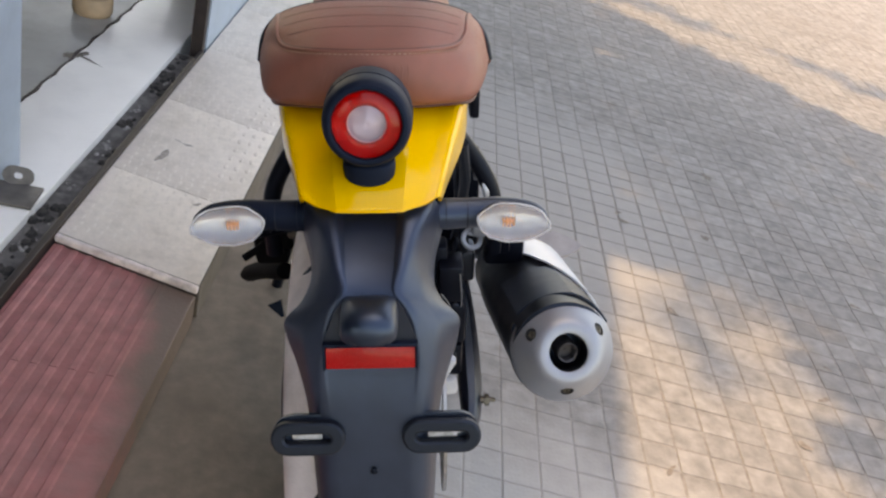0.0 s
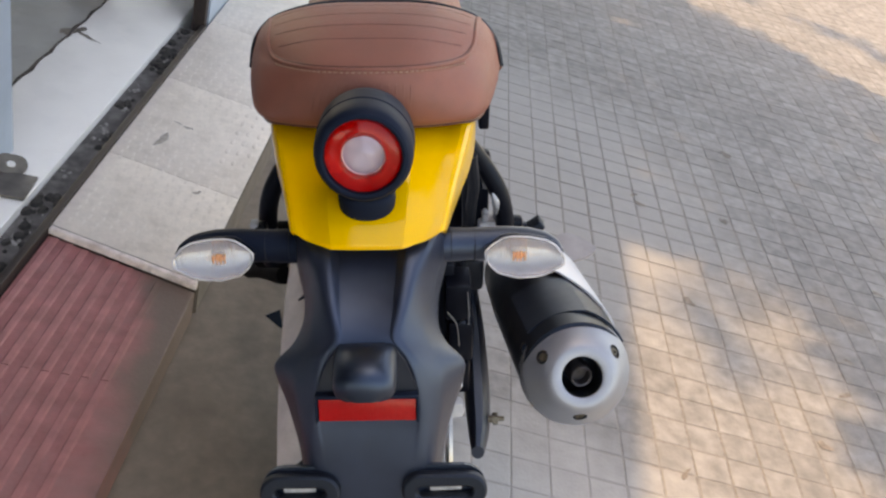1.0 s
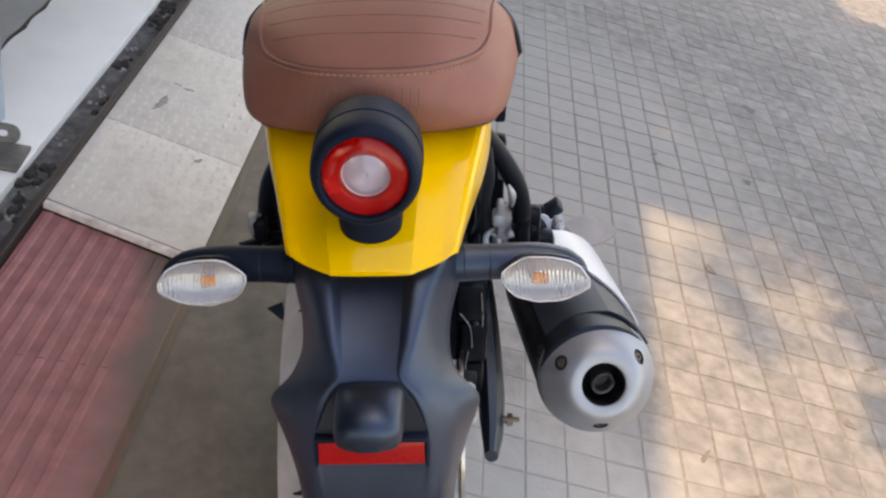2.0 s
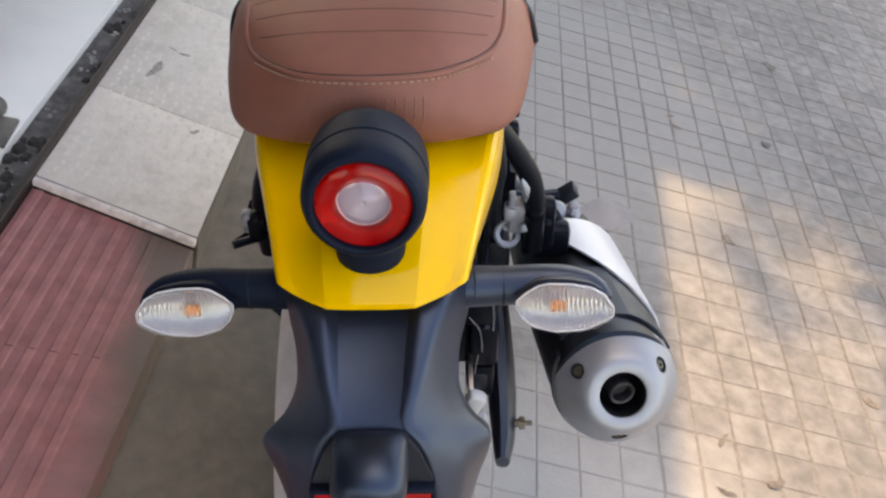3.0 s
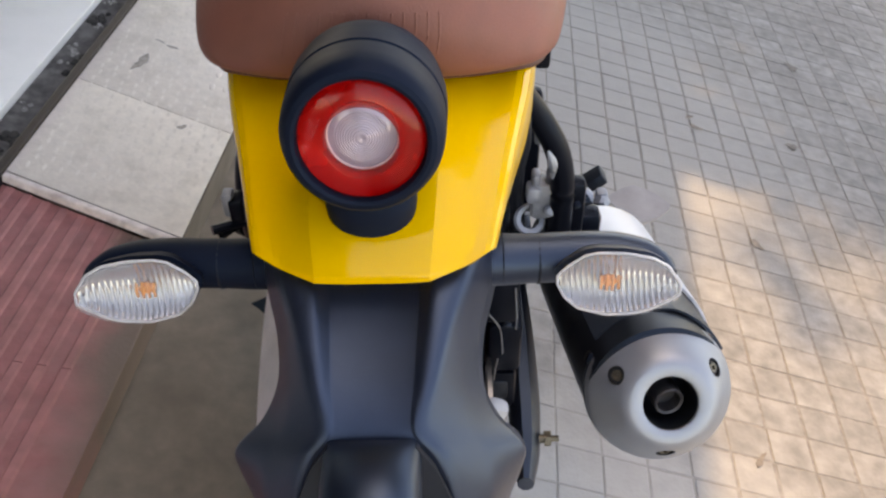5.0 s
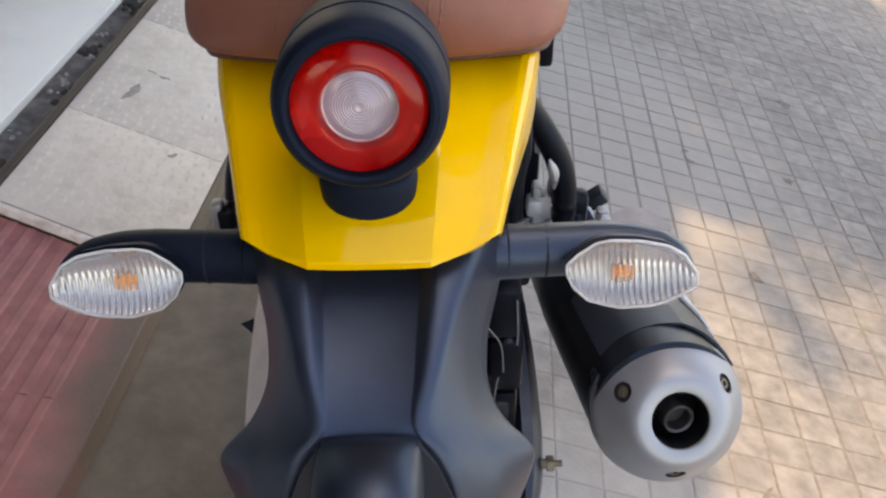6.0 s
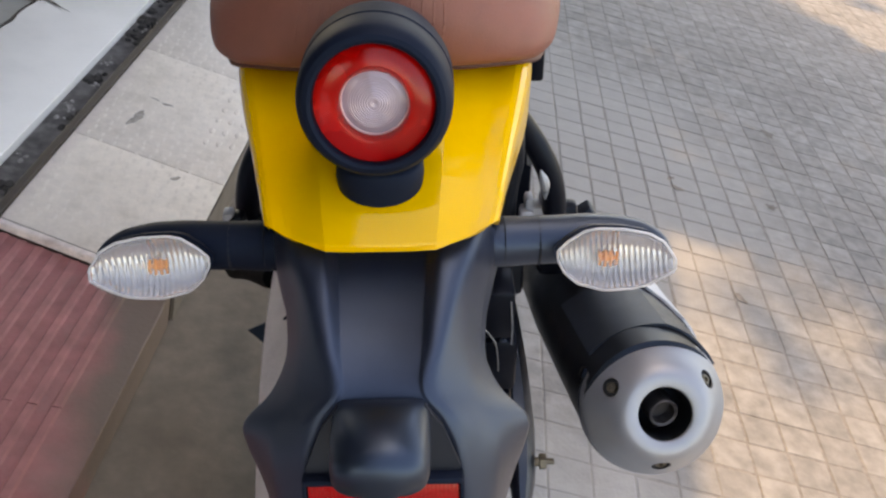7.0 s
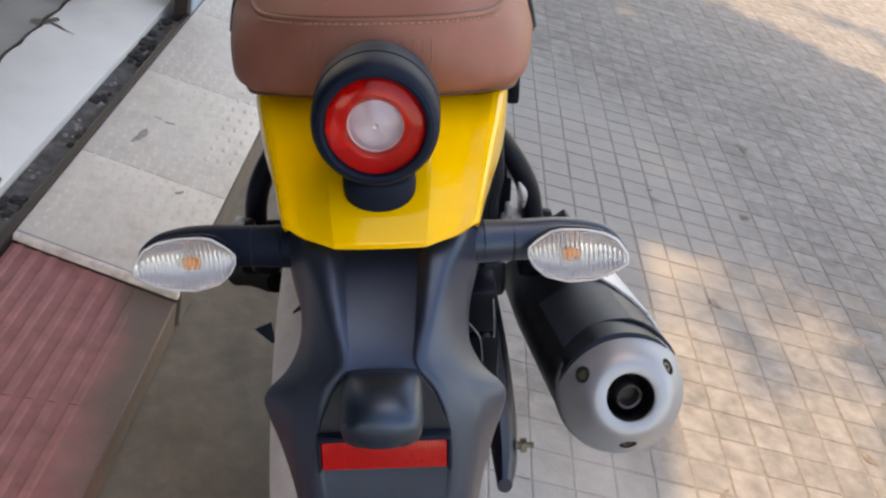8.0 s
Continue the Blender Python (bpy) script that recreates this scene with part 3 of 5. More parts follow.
FEN = [
    [(0, 0.730, 0.702), (0.0240, 0.730, 0.702), (0.0310, 0.730, 0.7078), (0.054, 0.731, 0.7070), (0.060, 0.738, 0.698), (0.065, 0.746, 0.686), (0.068, 0.756, 0.666)],
    [(0, 0.704, 0.6945), (0.0232, 0.704, 0.6945), (0.0302, 0.704, 0.7040), (0.046, 0.7048, 0.7025), (0.053, 0.714, 0.692), (0.0590, 0.722, 0.678), (0.062, 0.736, 0.655)],
    [(0, 0.683, 0.6885), (0.0220, 0.683, 0.6885), (0.0274, 0.683, 0.6960), (0.039, 0.6835, 0.6956), (0.047, 0.696, 0.683), (0.0545, 0.706, 0.666), (0.0575, 0.722, 0.640)],
    [(0, 0.658, 0.6798), (0.0205, 0.658, 0.6798), (0.0236, 0.658, 0.6838), (0.0315, 0.6585, 0.6840), (0.044, 0.673, 0.670), (0.0540, 0.688, 0.650), (0.0580, 0.706, 0.620)],
    [(0, 0.6397, 0.6690), (0.0192, 0.6397, 0.6690), (0.0206, 0.6394, 0.6700), (0.0265, 0.6405, 0.6698), (0.046, 0.654, 0.654), (0.0622, 0.674, 0.636), (0.0670, 0.695, 0.606)],
    [(0, 0.6327, 0.6560), (0.0290, 0.6327, 0.6560), (0.0312, 0.6322, 0.6570), (0.0370, 0.634, 0.6558), (0.055, 0.647, 0.638), (0.0774, 0.664, 0.623), (0.0786, 0.690, 0.594)],
    [(0, 0.6267, 0.6365), (0.0360, 0.6267, 0.6365), (0.0385, 0.6255, 0.6380), (0.0440, 0.629, 0.6360), (0.058, 0.637, 0.625), (0.0764, 0.660, 0.607), (0.0769, 0.682, 0.578)],
    [(0, 0.6187, 0.6060), (0.0385, 0.6187, 0.6060), (0.0410, 0.6175, 0.6070), (0.0470, 0.620, 0.6060), (0.057, 0.627, 0.600), (0.0690, 0.652, 0.585), (0.0700, 0.675, 0.556)],
    [(0, 0.6050, 0.5660), (0.0340, 0.6050, 0.5660), (0.0380, 0.6050, 0.5660), (0.0460, 0.606, 0.5650), (0.053, 0.613, 0.558), (0.0600, 0.635, 0.545), (0.0610, 0.660, 0.520)],
    [(0, 0.5850, 0.4900), (0.0280, 0.5850, 0.4900), (0.0320, 0.5850, 0.4900), (0.0420, 0.586, 0.4890), (0.049, 0.592, 0.484), (0.0545, 0.605, 0.474), (0.0560, 0.630, 0.450)],
    [(0, 0.5750, 0.4450), (0.0280, 0.5750, 0.4450), (0.0320, 0.5750, 0.4450), (0.0400, 0.576, 0.4440), (0.047, 0.582, 0.440), (0.0525, 0.595, 0.430), (0.0540, 0.620, 0.410)],
]
bm = bmesh.new()
coarse = [[Vector(p) for p in mirrored(r)] for r in FEN]
rows = [list(r) for r in zip(*[bent(list(c), 5) for c in zip(*coarse)])]
rows = [eased(r, (0.003, 0.005, 0.006, 0.0022, 0.0010, 0, 0.0010, 0.0022, 0.006, 0.005, 0.003)) for r in rows]
sheet(bm, rows, 0.003)
fender = part("rear_mudguard", bm, LIFTED_PLASTIC, bike, "matt black plastic rear mudguard with two raised ridges", angle=32)

# number-plate lamp hood
bm = bmesh.new()
rows = []
for y, zt, hw, base in ((0.6350, 0.6690, 0.0226, 0.6620), (0.627, 0.6735, 0.0236, 0.6600), (0.613, 0.6765, 0.0240, 0.6590), (0.602, 0.6768, 0.0238, 0.6580), (0.595, 0.6752, 0.0232, 0.6570),
                        (0.5905, 0.6715, 0.0218, 0.6555), (0.5878, 0.6660, 0.0192, 0.6540), (0.5866, 0.6600, 0.0155, 0.6525), (0.5864, 0.6545, 0.0105, 0.6510)):
    row = []
    for k in range(17):
        a = math.pi * k / 16
        c, s = math.cos(a), math.sin(a)
        row.append((-hw * math.copysign(abs(c) ** 0.86, c), y + 0.004 * abs(c) ** 3, base + (zt - base) * abs(s) ** 0.86))
    rows.append(row)
sheet(bm, refine(rows, 2, 3), 0.0025)
bmesh.ops.holes_fill(bm, edges=[e for e in bm.edges if e.is_boundary], sides=0)
part("plate_lamp", bm, mat("satin_black_hood", (0.0060, 0.0090, 0.0160), 0.36, vary=0.1, spec=0.9, rough_vary=0.04), fender, "rounded black number-plate lamp hood", angle=60)
# dark recess plate behind hood and reflector
plate_pose = axis_pose((0, 0.6190, 0.6185), (0, -0.955, 0.296))
bm = bmesh.new()
prism(bm, [(-0.0215, 0.050), (-0.0300, 0.038), (-0.0385, 0.016), (-0.0395, -0.0115), (0.0395, -0.0115), (0.0385, 0.016), (0.0300, 0.038), (0.0215, 0.050)], 0.0035, plate_pose @ pose(0, 0, -0.001))
part("reflector_mount", bm, mat("brownish_black_plastic", (0.016, 0.014, 0.014), 0.6), fender)
bm = bmesh.new()
box(bm, (0, 0, 0), (0.0755, 0.0200, 0.0050), plate_pose @ pose(0, 0, 0.0045), 0.0012)
part("reflector", bm, REFLECTOR, fender, "rectangular red reflector")
bm = bmesh.new()
for k in range(37):
    box(bm, (-0.036 + 0.002 * k, 0, 0), (0.0008, 0.0180, 0.0006), plate_pose @ pose(0, 0, 0.0072))
tagged(part("prism_grid", bm, REFLECTOR, fender), kind="stuff")
bm = bmesh.new()
box(bm, (0, 0.0118, 0), (0.079, 0.0035, 0.011), plate_pose @ pose(0, 0, 0.0045), 0.001)
for sx in (-1, 1):
    box(bm, (sx * 0.0391, 0.001, 0), (0.0022, 0.024, 0.0085), plate_pose @ pose(0, 0, 0.0045), 0.0008)
part("reflector_hood", bm, LAMP_BLACK, fender)
# slotted number-plate brackets
for s, x0, x1 in ((-1, -0.0885, -0.0240), (1, 0.0255, 0.0945)):
    bm = bmesh.new()
    xm, hl = (x0 + x1) / 2, (x1 - x0) / 2
    m = axis_pose((xm, 0.6000, 0.5445), (0, -0.955, 0.296))
    r = 0.0158
    ring_plate(bm, stadium(hl - r, r), stadium(hl - r - 0.001, 0.0046), 0.010, m)
    ob = part("plate_bracket", bm, RUBBER, fender, "black oblong slotted number-plate bracket", angle=40)
    bv = ob.modifiers.new("soft", "BEVEL")
    bv.width, bv.segments, bv.limit_method = 0.0022, 2, "ANGLE"
    bm = bmesh.new()
    ring_plate(bm, stadium(hl - r, r + 0.0025), stadium(hl - r - 0.001, 0.0048), 0.004, m @ pose(-s * 0.004, 0.001, -0.004))
    part("bracket_backing", bm, PLASTIC, fender)
    # added pale filler, standing in for the tyre seen through the slot
    bm = bmesh.new()
    box(bm, (0, 0, 0), (0.026, 0.0078, 0.002), m @ pose(0.001 * s, 0.0004, 0.001), 0.0008)
    part("slot_filler", bm, mat("pale_slot_filler", (0.46, 0.46, 0.47), 0.5, metal=0.2, vary=0.4, scale=150), fender, "pale filler for the tyre that shows through the slot")
bm = bmesh.new()
lathe(bm, [(0.0032, 0), (0.0032, 0.003), (0.002, 0.0038)], axis_pose((0.0, 0.590, 0.510), (0, -0.955, 0.296)), 12)
part("screw", bm, BLACK_METAL, fender)

# ---- turn signals


def turn_signal(s):
    bm = bmesh.new()
    arm = [(s * 0.058, 0.7490, 0.6785), (s * 0.070, 0.7490, 0.6785), (s * 0.084, 0.7490, 0.6790), (s * 0.100, 0.7490, 0.6795), (s * 0.116, 0.7490, 0.6800), (s * 0.132, 0.7480, 0.6800),
           (s * 0.146, 0.7440, 0.6800), (s * 0.154, 0.7380, 0.6800), (s * 0.158, 0.7310, 0.6800)]
    tube(bm, bent(arm, 4), [r for a, b in zip((0.0148, 0.0148, 0.0142, 0.0142, 0.0144, 0.0142, 0.0130, 0.0100), (0.0148, 0.0142, 0.0142, 0.0144, 0.0142, 0.0130, 0.0100, 0.006))
                            for r in [a + (b - a) * k / 4 for k in range(4)]] + [0.006], 20)
    # same plastic on both sides: the left one's shade is put into its colour
    stalk = LIFTED_PLASTIC if s > 0 else LAMP_BLACK
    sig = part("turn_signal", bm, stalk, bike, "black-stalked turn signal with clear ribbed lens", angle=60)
    for x, rr in ((0.0685, 0.0150), (0.0885, 0.01455)):
        bm = bmesh.new()
        lathe(bm, [(0.0142, -0.0008), (rr, 0), (0.0142, 0.0008)], axis_pose((s * x, 0.749, 0.6788), (1, 0, 0), (0, 1, 0)), 28)
        part("collar", bm, RUBBER, sig)
    # lens: outline in the plane that faces back and a little up
    lp = axis_pose((s * 0.1290, 0.7245, 0.6835), (0, -0.93, 0.37))
    corners = [(0.0336, -0.0068), (0.0336, -0.0005), (0.0265, 0.0098), (0.0178, 0.0147), (0.004, 0.0175), (-0.0110, 0.0181), (-0.0185, 0.0166), (-0.0275, 0.0108),
               (-0.0330, 0.0055), (-0.0330, 0.0005), (-0.0292, -0.0070), (-0.0216, -0.0138), (-0.0060, -0.0180), (0.0100, -0.0172), (0.0180, -0.0152), (0.0270, -0.0108)]
    outer = []
    for (x0, y0), (x1, y1) in zip(corners, corners[1:] + corners[:1]):
        outer += [(x0 + (x1 - x0) * f, y0 + (y1 - y0) * f) for f in (0.08, 0.36, 0.64, 0.92)]
    if s < 0:
        outer = [(-x, y) for x, y in outer]

    def dome(scale_list):
        bm = bmesh.new()
        rings = [[bm.verts.new(lp @ Vector((x * k, y * k, h))) for x, y in outer] for k, h in scale_list]
        n = len(outer)
        for a, b in zip(rings, rings[1:]):
            for k in range(n):
                bm.faces.new((a[k], a[(k + 1) % n], b[(k + 1) % n], b[k]))
        bm.faces.new(rings[-1])
        bm.faces.new(rings[0])
        return bm
    # lens: a thin domed shell, fluted on its outside
    def edge_at(x, upper):
        best = 0.0
        for (x0, y0), (x1, y1) in zip(outer, outer[1:] + outer[:1]):
            if min(x0, x1) <= x <= max(x0, x1) and abs(x1 - x0) > 1e-7:
                y = y0 + (y1 - y0) * (x - x0) / (x1 - x0)
                best = max(best, y) if upper else min(best, y)
        return best
    xa, xb = min(x for x, _ in outer) + 0.0004, max(x for x, _ in outer) - 0.0004
    skin = []
    for i in range(241):
        x = xa + (xb - xa) * i / 240
        lo, hi = edge_at(x, False), edge_at(x, True)
        row = []
        for j in range(25):
            g = -math.cos(math.pi * j / 24)
            y = (lo + hi) / 2 + (hi - lo) / 2 * g
            e = max(0.0, 1 - abs(g) ** 4.5) ** 0.6 * max(0.0, 1 - abs((x - (xa + xb) / 2) / ((xb - xa) / 2)) ** 7) ** 0.5
            # round flutes with sharp valleys over the lower half
            fade = min(1.0, max(0.0, 0.12 - g) * 6) * min(1.0, max(0.0, (0.0310 - abs(x)) / 0.004))
            row.append(lp @ Vector((x, y, 0.0035 + 0.0095 * e + 0.0016 * (abs(math.cos(math.pi * x / 0.0031)) - 0.6) * fade)))
        skin.append(row)
    for nm, a, b, mt, lb in (("lens", 13, 25, LENS_CLEAR, "smooth clear upper half of the lens"), ("fluted_lens", 0, 14, LENS_FLUTED, "clear lens half with upright flutes")):
        bm = bmesh.new()
        sheet(bm, [r[a:b] for r in skin])
        part(nm, bm, mt, sig, lb, angle=70)
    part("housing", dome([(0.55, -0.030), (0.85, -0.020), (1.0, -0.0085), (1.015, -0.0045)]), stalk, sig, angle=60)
    # bright fluted bowl behind the lens, made hollow
    rows = []
    for i in range(141):
        x = (xa + (xb - xa) * i / 140) * 0.97
        lo, hi = edge_at(x, False) * 0.96, edge_at(x, True) * 0.96
        row = []
        for j in range(13):
            g = -math.cos(math.pi * j / 12)
            e = max(0.0, 1 - abs(g) ** 4) * max(0.0, 1 - abs(x / xb) ** 4)
            flute = 0.0009 * math.cos(2 * math.pi * (x + 0.0012 * g) / 0.0031) * min(1.0, 4 * e) * (1.0 if g < 0.05 else 0.6 if x * s < 0.001 else 0.15)
            row.append(lp @ Vector((x, (lo + hi) / 2 + (hi - lo) / 2 * g, 0.0026 - 0.0055 * e + flute)))
        rows.append(row)
    bm = bmesh.new()
    sheet(bm, rows)
    part("bowl", bm, CHROME, sig, "bright fluted lamp bowl", angle=60)
    # bright refraction along the lens edge, put in as a pale bead
    bm = bmesh.new()
    ring = [lp @ Vector((x * 0.992, y * 0.992, 0.0030)) for x, y in outer]
    tube(bm, ring + ring[:1], 0.0007, 6)
    part("lens_edge_glint", bm, mat("pale_edge_glint", (0.62, 0.62, 0.64), 0.3), sig, "pale bead for the bright refraction at the lens edge")
    bm = bmesh.new()
    bp = lp @ pose(-s * 0.0045, 0.0005, -0.0015)
    lathe(bm, [(0.0030, -0.003), (0.0030, 0.002), (0.0022, 0.0036), (0.0006, 0.0042)], bp @ Matrix.Diagonal((1.5, 0.9, 1, 1)), 16)
    # the bulb's image, as the flutes would split it, built as amber bars
    for k in range(4):
        x = -0.0046 + 0.0031 * k
        y = 0.0048 - 0.0007 * abs(k - 1.5)
        tube(bm, [bp @ Vector((x, -y, 0.0030)), bp @ Vector((x, 0, 0.0042)), bp @ Vector((x, y, 0.0030))], 0.0009, 6)
    part("bulb", bm, AMBER, sig, "amber bulb with bars for its stripes behind the flutes")
    return sig


turn_signal(-1)
turn_signal(1)

# ---- rear wheel and swingarm
WY, WZ = 0.895, 0.300
bm = bmesh.new()
prof = []
for k in range(25):
    a = radians(-100 + 200 * k / 24)
    prof.append((0.228 + 0.072 * max(0.0, math.cos(a)) ** 0.75 if abs(a) < math.pi / 2 else 0.222, -0.024 + 0.075 * math.sin(a) * (1 if abs(a) < math.pi / 2 else 0.93)))
lathe(bm, prof, axis_pose((0, WY, WZ), (1, 0, 0), (0, 1, 0)), 96, caps=False)
wheel = part("rear_wheel", bm, TYRE, bike, "pale dusty grey rear tyre", angle=60)
# tread grooves: curved dark sipes laid into the crown
bm = bmesh.new()
for i in range(22):
    for s in (-1, 1):
        a0 = 2 * math.pi * (i + (0.5 if s > 0 else 0)) / 22
        pts = []
        for k in range(9):
            f = k / 8
            w = radians(12 + 34 * f)
            r = 0.228 + 0.072 * math.cos(w) ** 0.75 + 0.0004
            a = a0 + 0.16 * f + 0.05 * math.sin(3 * f)
            pts.append((-0.024 + s * 0.075 * math.sin(w), WY + r * math.cos(a), WZ + r * math.sin(a)))
        tube(bm, pts, [0.0008 + 0.0024 * math.sin(math.pi * k / 8) for k in range(9)], 6)
tagged(part("tread_grooves", bm, RUBBER, wheel, "curved tread grooves"), kind="stuff")
bm = bmesh.new()
lathe(bm, [(0.05, -0.05), (0.19, -0.045), (0.222, -0.066), (0.226, -0.060), (0.205, -0.03), (0.205, 0.01), (0.226, 0.036), (0.222, 0.042), (0.19, 0.03), (0.05, 0.03)],
      axis_pose((0, WY, WZ), (1, 0, 0), (0, 1, 0)), 64, caps=False)
part("rim", bm, BLACK_METAL, wheel)
bm = bmesh.new()
ring_plate(bm, [(0.110 * math.cos(a), 0.110 * math.sin(a)) for a in [2 * math.pi * k / 48 for k in range(48)]],
           [(0.070 * math.cos(a), 0.070 * math.sin(a)) for a in [2 * math.pi * k / 48 for k in range(48)]], 0.004, axis_pose((0.072, WY, WZ), (1, 0, 0), (0, 1, 0)))
part("brake_disc", bm, STEEL, wheel, "steel brake disc")
for s, x in ((1, 0.109), (-1, -0.118)):
    bm = bmesh.new()
    tube(bm, bent([(x, 0.855, 0.290), (x + 0.003 * s, 0.90, 0.298), (x + s * 0.002, 1.02, 0.325), (x - 0.008 * s, 1.18, 0.345), (x - 0.02 * s, 1.40, 0.36)], 6),
         [0.0080 + 0.0085 * min(1, k / 8) for k in range(25)], 10, 1.8)
    arm = part("swingarm", bm, PLASTIC, bike, "black painted steel swingarm")
    if s < 0:
        continue
    bm = bmesh.new()
    m = axis_pose((x + 0.010 * s, WY, 0.306), (s, 0, 0), (0, 1, 0))
    lathe(bm, [(0.0045, 0), (0.0045, 0.014), (0.0030, 0.0145), (0.0030, 0.024)], m, 12)
    part("axle_bolt", bm, RUSTY, arm, "tarnished axle bolt")
    bm = bmesh.new()
    lathe(bm, [(0.008, 0.0), (0.008, 0.006)], m @ pose(0, 0, 0.010), 6)
    part("axle_nut", bm, RUSTY, arm)
# brake caliper and hose
bm = bmesh.new()
box(bm, (0.083, 0.985, 0.375), (0.036, 0.060, 0.040), None, 0.006)
box(bm, (0.083, 0.965, 0.400), (0.024, 0.030, 0.020), None, 0.004)
cal = part("brake_caliper", bm, DARK, bike, "dark grey brake caliper")
bm = bmesh.new()
box(bm, (0.082, 0.925, 0.365), (0.024, 0.040, 0.028), None, 0.006)
part("caliper_bracket", bm, DARK, cal)
bm = bmesh.new()
box(bm, (0, 0, 0), (0.020, 0.016, 0.034), pose(0.0740, 0.850, 0.404, 0, 25, 0), 0.006)
box(bm, (0, 0, 0), (0.024, 0.016, 0.024), pose(0.0785, 0.850, 0.374, 0, -8, 0), 0.006)
part("caliper_cover", bm, mat("pale_plastic_cap", (0.42, 0.43, 0.45), 0.5), cal, "pale plastic caliper cover")
bm = bmesh.new()
tube(bm, bent([(0.086, 0.99, 0.40), (0.094, 1.02, 0.43), (0.100, 1.10, 0.44), (0.104, 1.25, 0.41)], 5), 0.0035, 8)
part("brake_hose", bm, RUBBER, cal)

bm = bmesh.new()
box(bm, (0.0840, 0.930, 0.478), (0.030, 0.040, 0.052), None, 0.004)
box(bm, (0.0880, 0.930, 0.420), (0.030, 0.044, 0.060), None, 0.005)
box(bm, (0.0860, 0.930, 0.362), (0.028, 0.044, 0.050), None, 0.005)
box(bm, (0.0690, 0.945, 0.445), (0.022, 0.030, 0.150), None, 0.003)
part("caliper_body", bm, BLACK_METAL, cal, "dark caliper casting")
for pts in (((0.0720, 0.906, 0.470), (0.082, 0.904, 0.455), (0.085, 0.904, 0.437), (0.086, 0.904, 0.420)), ((0.0945, 0.905, 0.500), (0.0965, 0.904, 0.470), (0.0965, 0.904, 0.452)), ((0.082, 0.905, 0.412), (0.080, 0.904, 0.398), (0.079, 0.904, 0.384))):
    bm = bmesh.new()
    tube(bm, bent(pts, 4), 0.0007, 6)
    part("caliper_pipe", bm, DULL, cal, "thin bright brake pipe")
for z in (0.420, 0.446):
    bm = bmesh.new()
    lathe(bm, [(0.0045, 0), (0.0045, 0.004), (0.0025, 0.005)], axis_pose((0.0900, 0.914, z), (0, -0.9, 0.43)), 8)
    part("caliper_bolt", bm, DARK, cal)
# ---- subframe
for s in (-1, 1):
    bm = bmesh.new()
    run = [(0.078, 1.005, 0.656), (0.0860, 1.010, 0.643), (0.1000, 1.015, 0.621), (0.1150, 1.020, 0.597), (0.1285, 1.020, 0.574), (0.1375, 1.020, 0.553), (0.1430, 1.020, 0.528), (0.1450, 1.020, 0.500), (0.1450, 1.022, 0.455)]
    if s < 0:
        run = [(x - 0.003, y, z + 0.002) for x, y, z in run]
    tube(bm, bent([(s * x, y, z) for x, y, z in run], 5), 0.0112, 16)
    part("subframe_tube", bm, BLACK_METAL, bike, "black steel subframe tube", angle=60)
    bm = bmesh.new()
    tube(bm, bent([(s * 0.062, 0.82, 0.690), (s * 0.070, 0.92, 0.655), (s * 0.080, 1.08, 0.585), (s * 0.085, 1.25, 0.54)], 5), 0.012, 12)
    part("frame_rail", bm, BLACK_METAL, bike)
bm = bmesh.new()
box(bm, (0.1085, 0.955, 0.702), (0.011, 0.030, 0.034), None, 0.003)
part("seat_latch", bm, BLACK_METAL, bike)
bm = bmesh.new()
box(bm, (0.100, 1.090, 0.505), (0.060, 0.020, 0.140), None, 0.006)
box(bm, (0.1555, 1.036, 0.478), (0.027, 0.020, 0.068), None, 0.006)
box(bm, (0.1630, 1.055, 0.438), (0.055, 0.026, 0.044), None, 0.008)
lathe(bm, [(0.004, 0), (0.004, 0.004), (0.002, 0.005)], axis_pose((0.159, 1.022, 0.492), (0.1, -0.8, 0.6)), 8)
part("side_panel", bm, BLACK_METAL, bike, "black inner side panel")
# dark mass of engine, airbox and battery box between the frame tubes
bm = bmesh.new()
box(bm, (0, 1.12, 0.640), (0.130, 0.40, 0.130), None, 0.02)
part("airbox", bm, PLASTIC, bike, "black plastic airbox below the seat")
bm = bmesh.new()
box(bm, (0, 1.42, 0.42), (0.22, 0.30, 0.30), None, 0.03)
eng = part("engine", bm, DARK, bike, "dark grey engine block")
bm = bmesh.new()
for k in range(5):
    box(bm, (0, 1.42, 0.47 + 0.025 * k), (0.25, 0.25, 0.006), None, 0.002)
part("cooling_fins", bm, DARK, eng)
bm = bmesh.new()
tube(bm, [(0.026 * math.cos(0.7 * k), 1.06 + 0.0012 * k + 0.026 * math.sin(0.7 * k), 0.62 - 0.0026 * k) for k in range(90)], 0.006, 8)
part("shock_spring", bm, BLACK_METAL, bike, "black shock absorber spring")
# right side bracket, left lever and pegs
bm = bmesh.new()
prism(bm, [(-0.016, 0.020), (-0.006, 0.024), (0.004, 0.014), (0.010, 0.002), (0.012, -0.020), (0.004, -0.026), (-0.016, -0.030)], 0.008, axis_pose((0.1755, 1.070, 0.448), (0, -0.9, 0.43)))
part("muffler_bracket", bm, RUBBER, bike, "black steel muffler bracket", angle=20)
bm = bmesh.new()
box(bm, (0.1280, 1.030, 0.496), (0.021, 0.020, 0.040), pose(0, 0, 0), 0.004)
box(bm, (0.1190, 1.026, 0.505), (0.014, 0.018, 0.018), pose(0, 0, 0), 0.004)
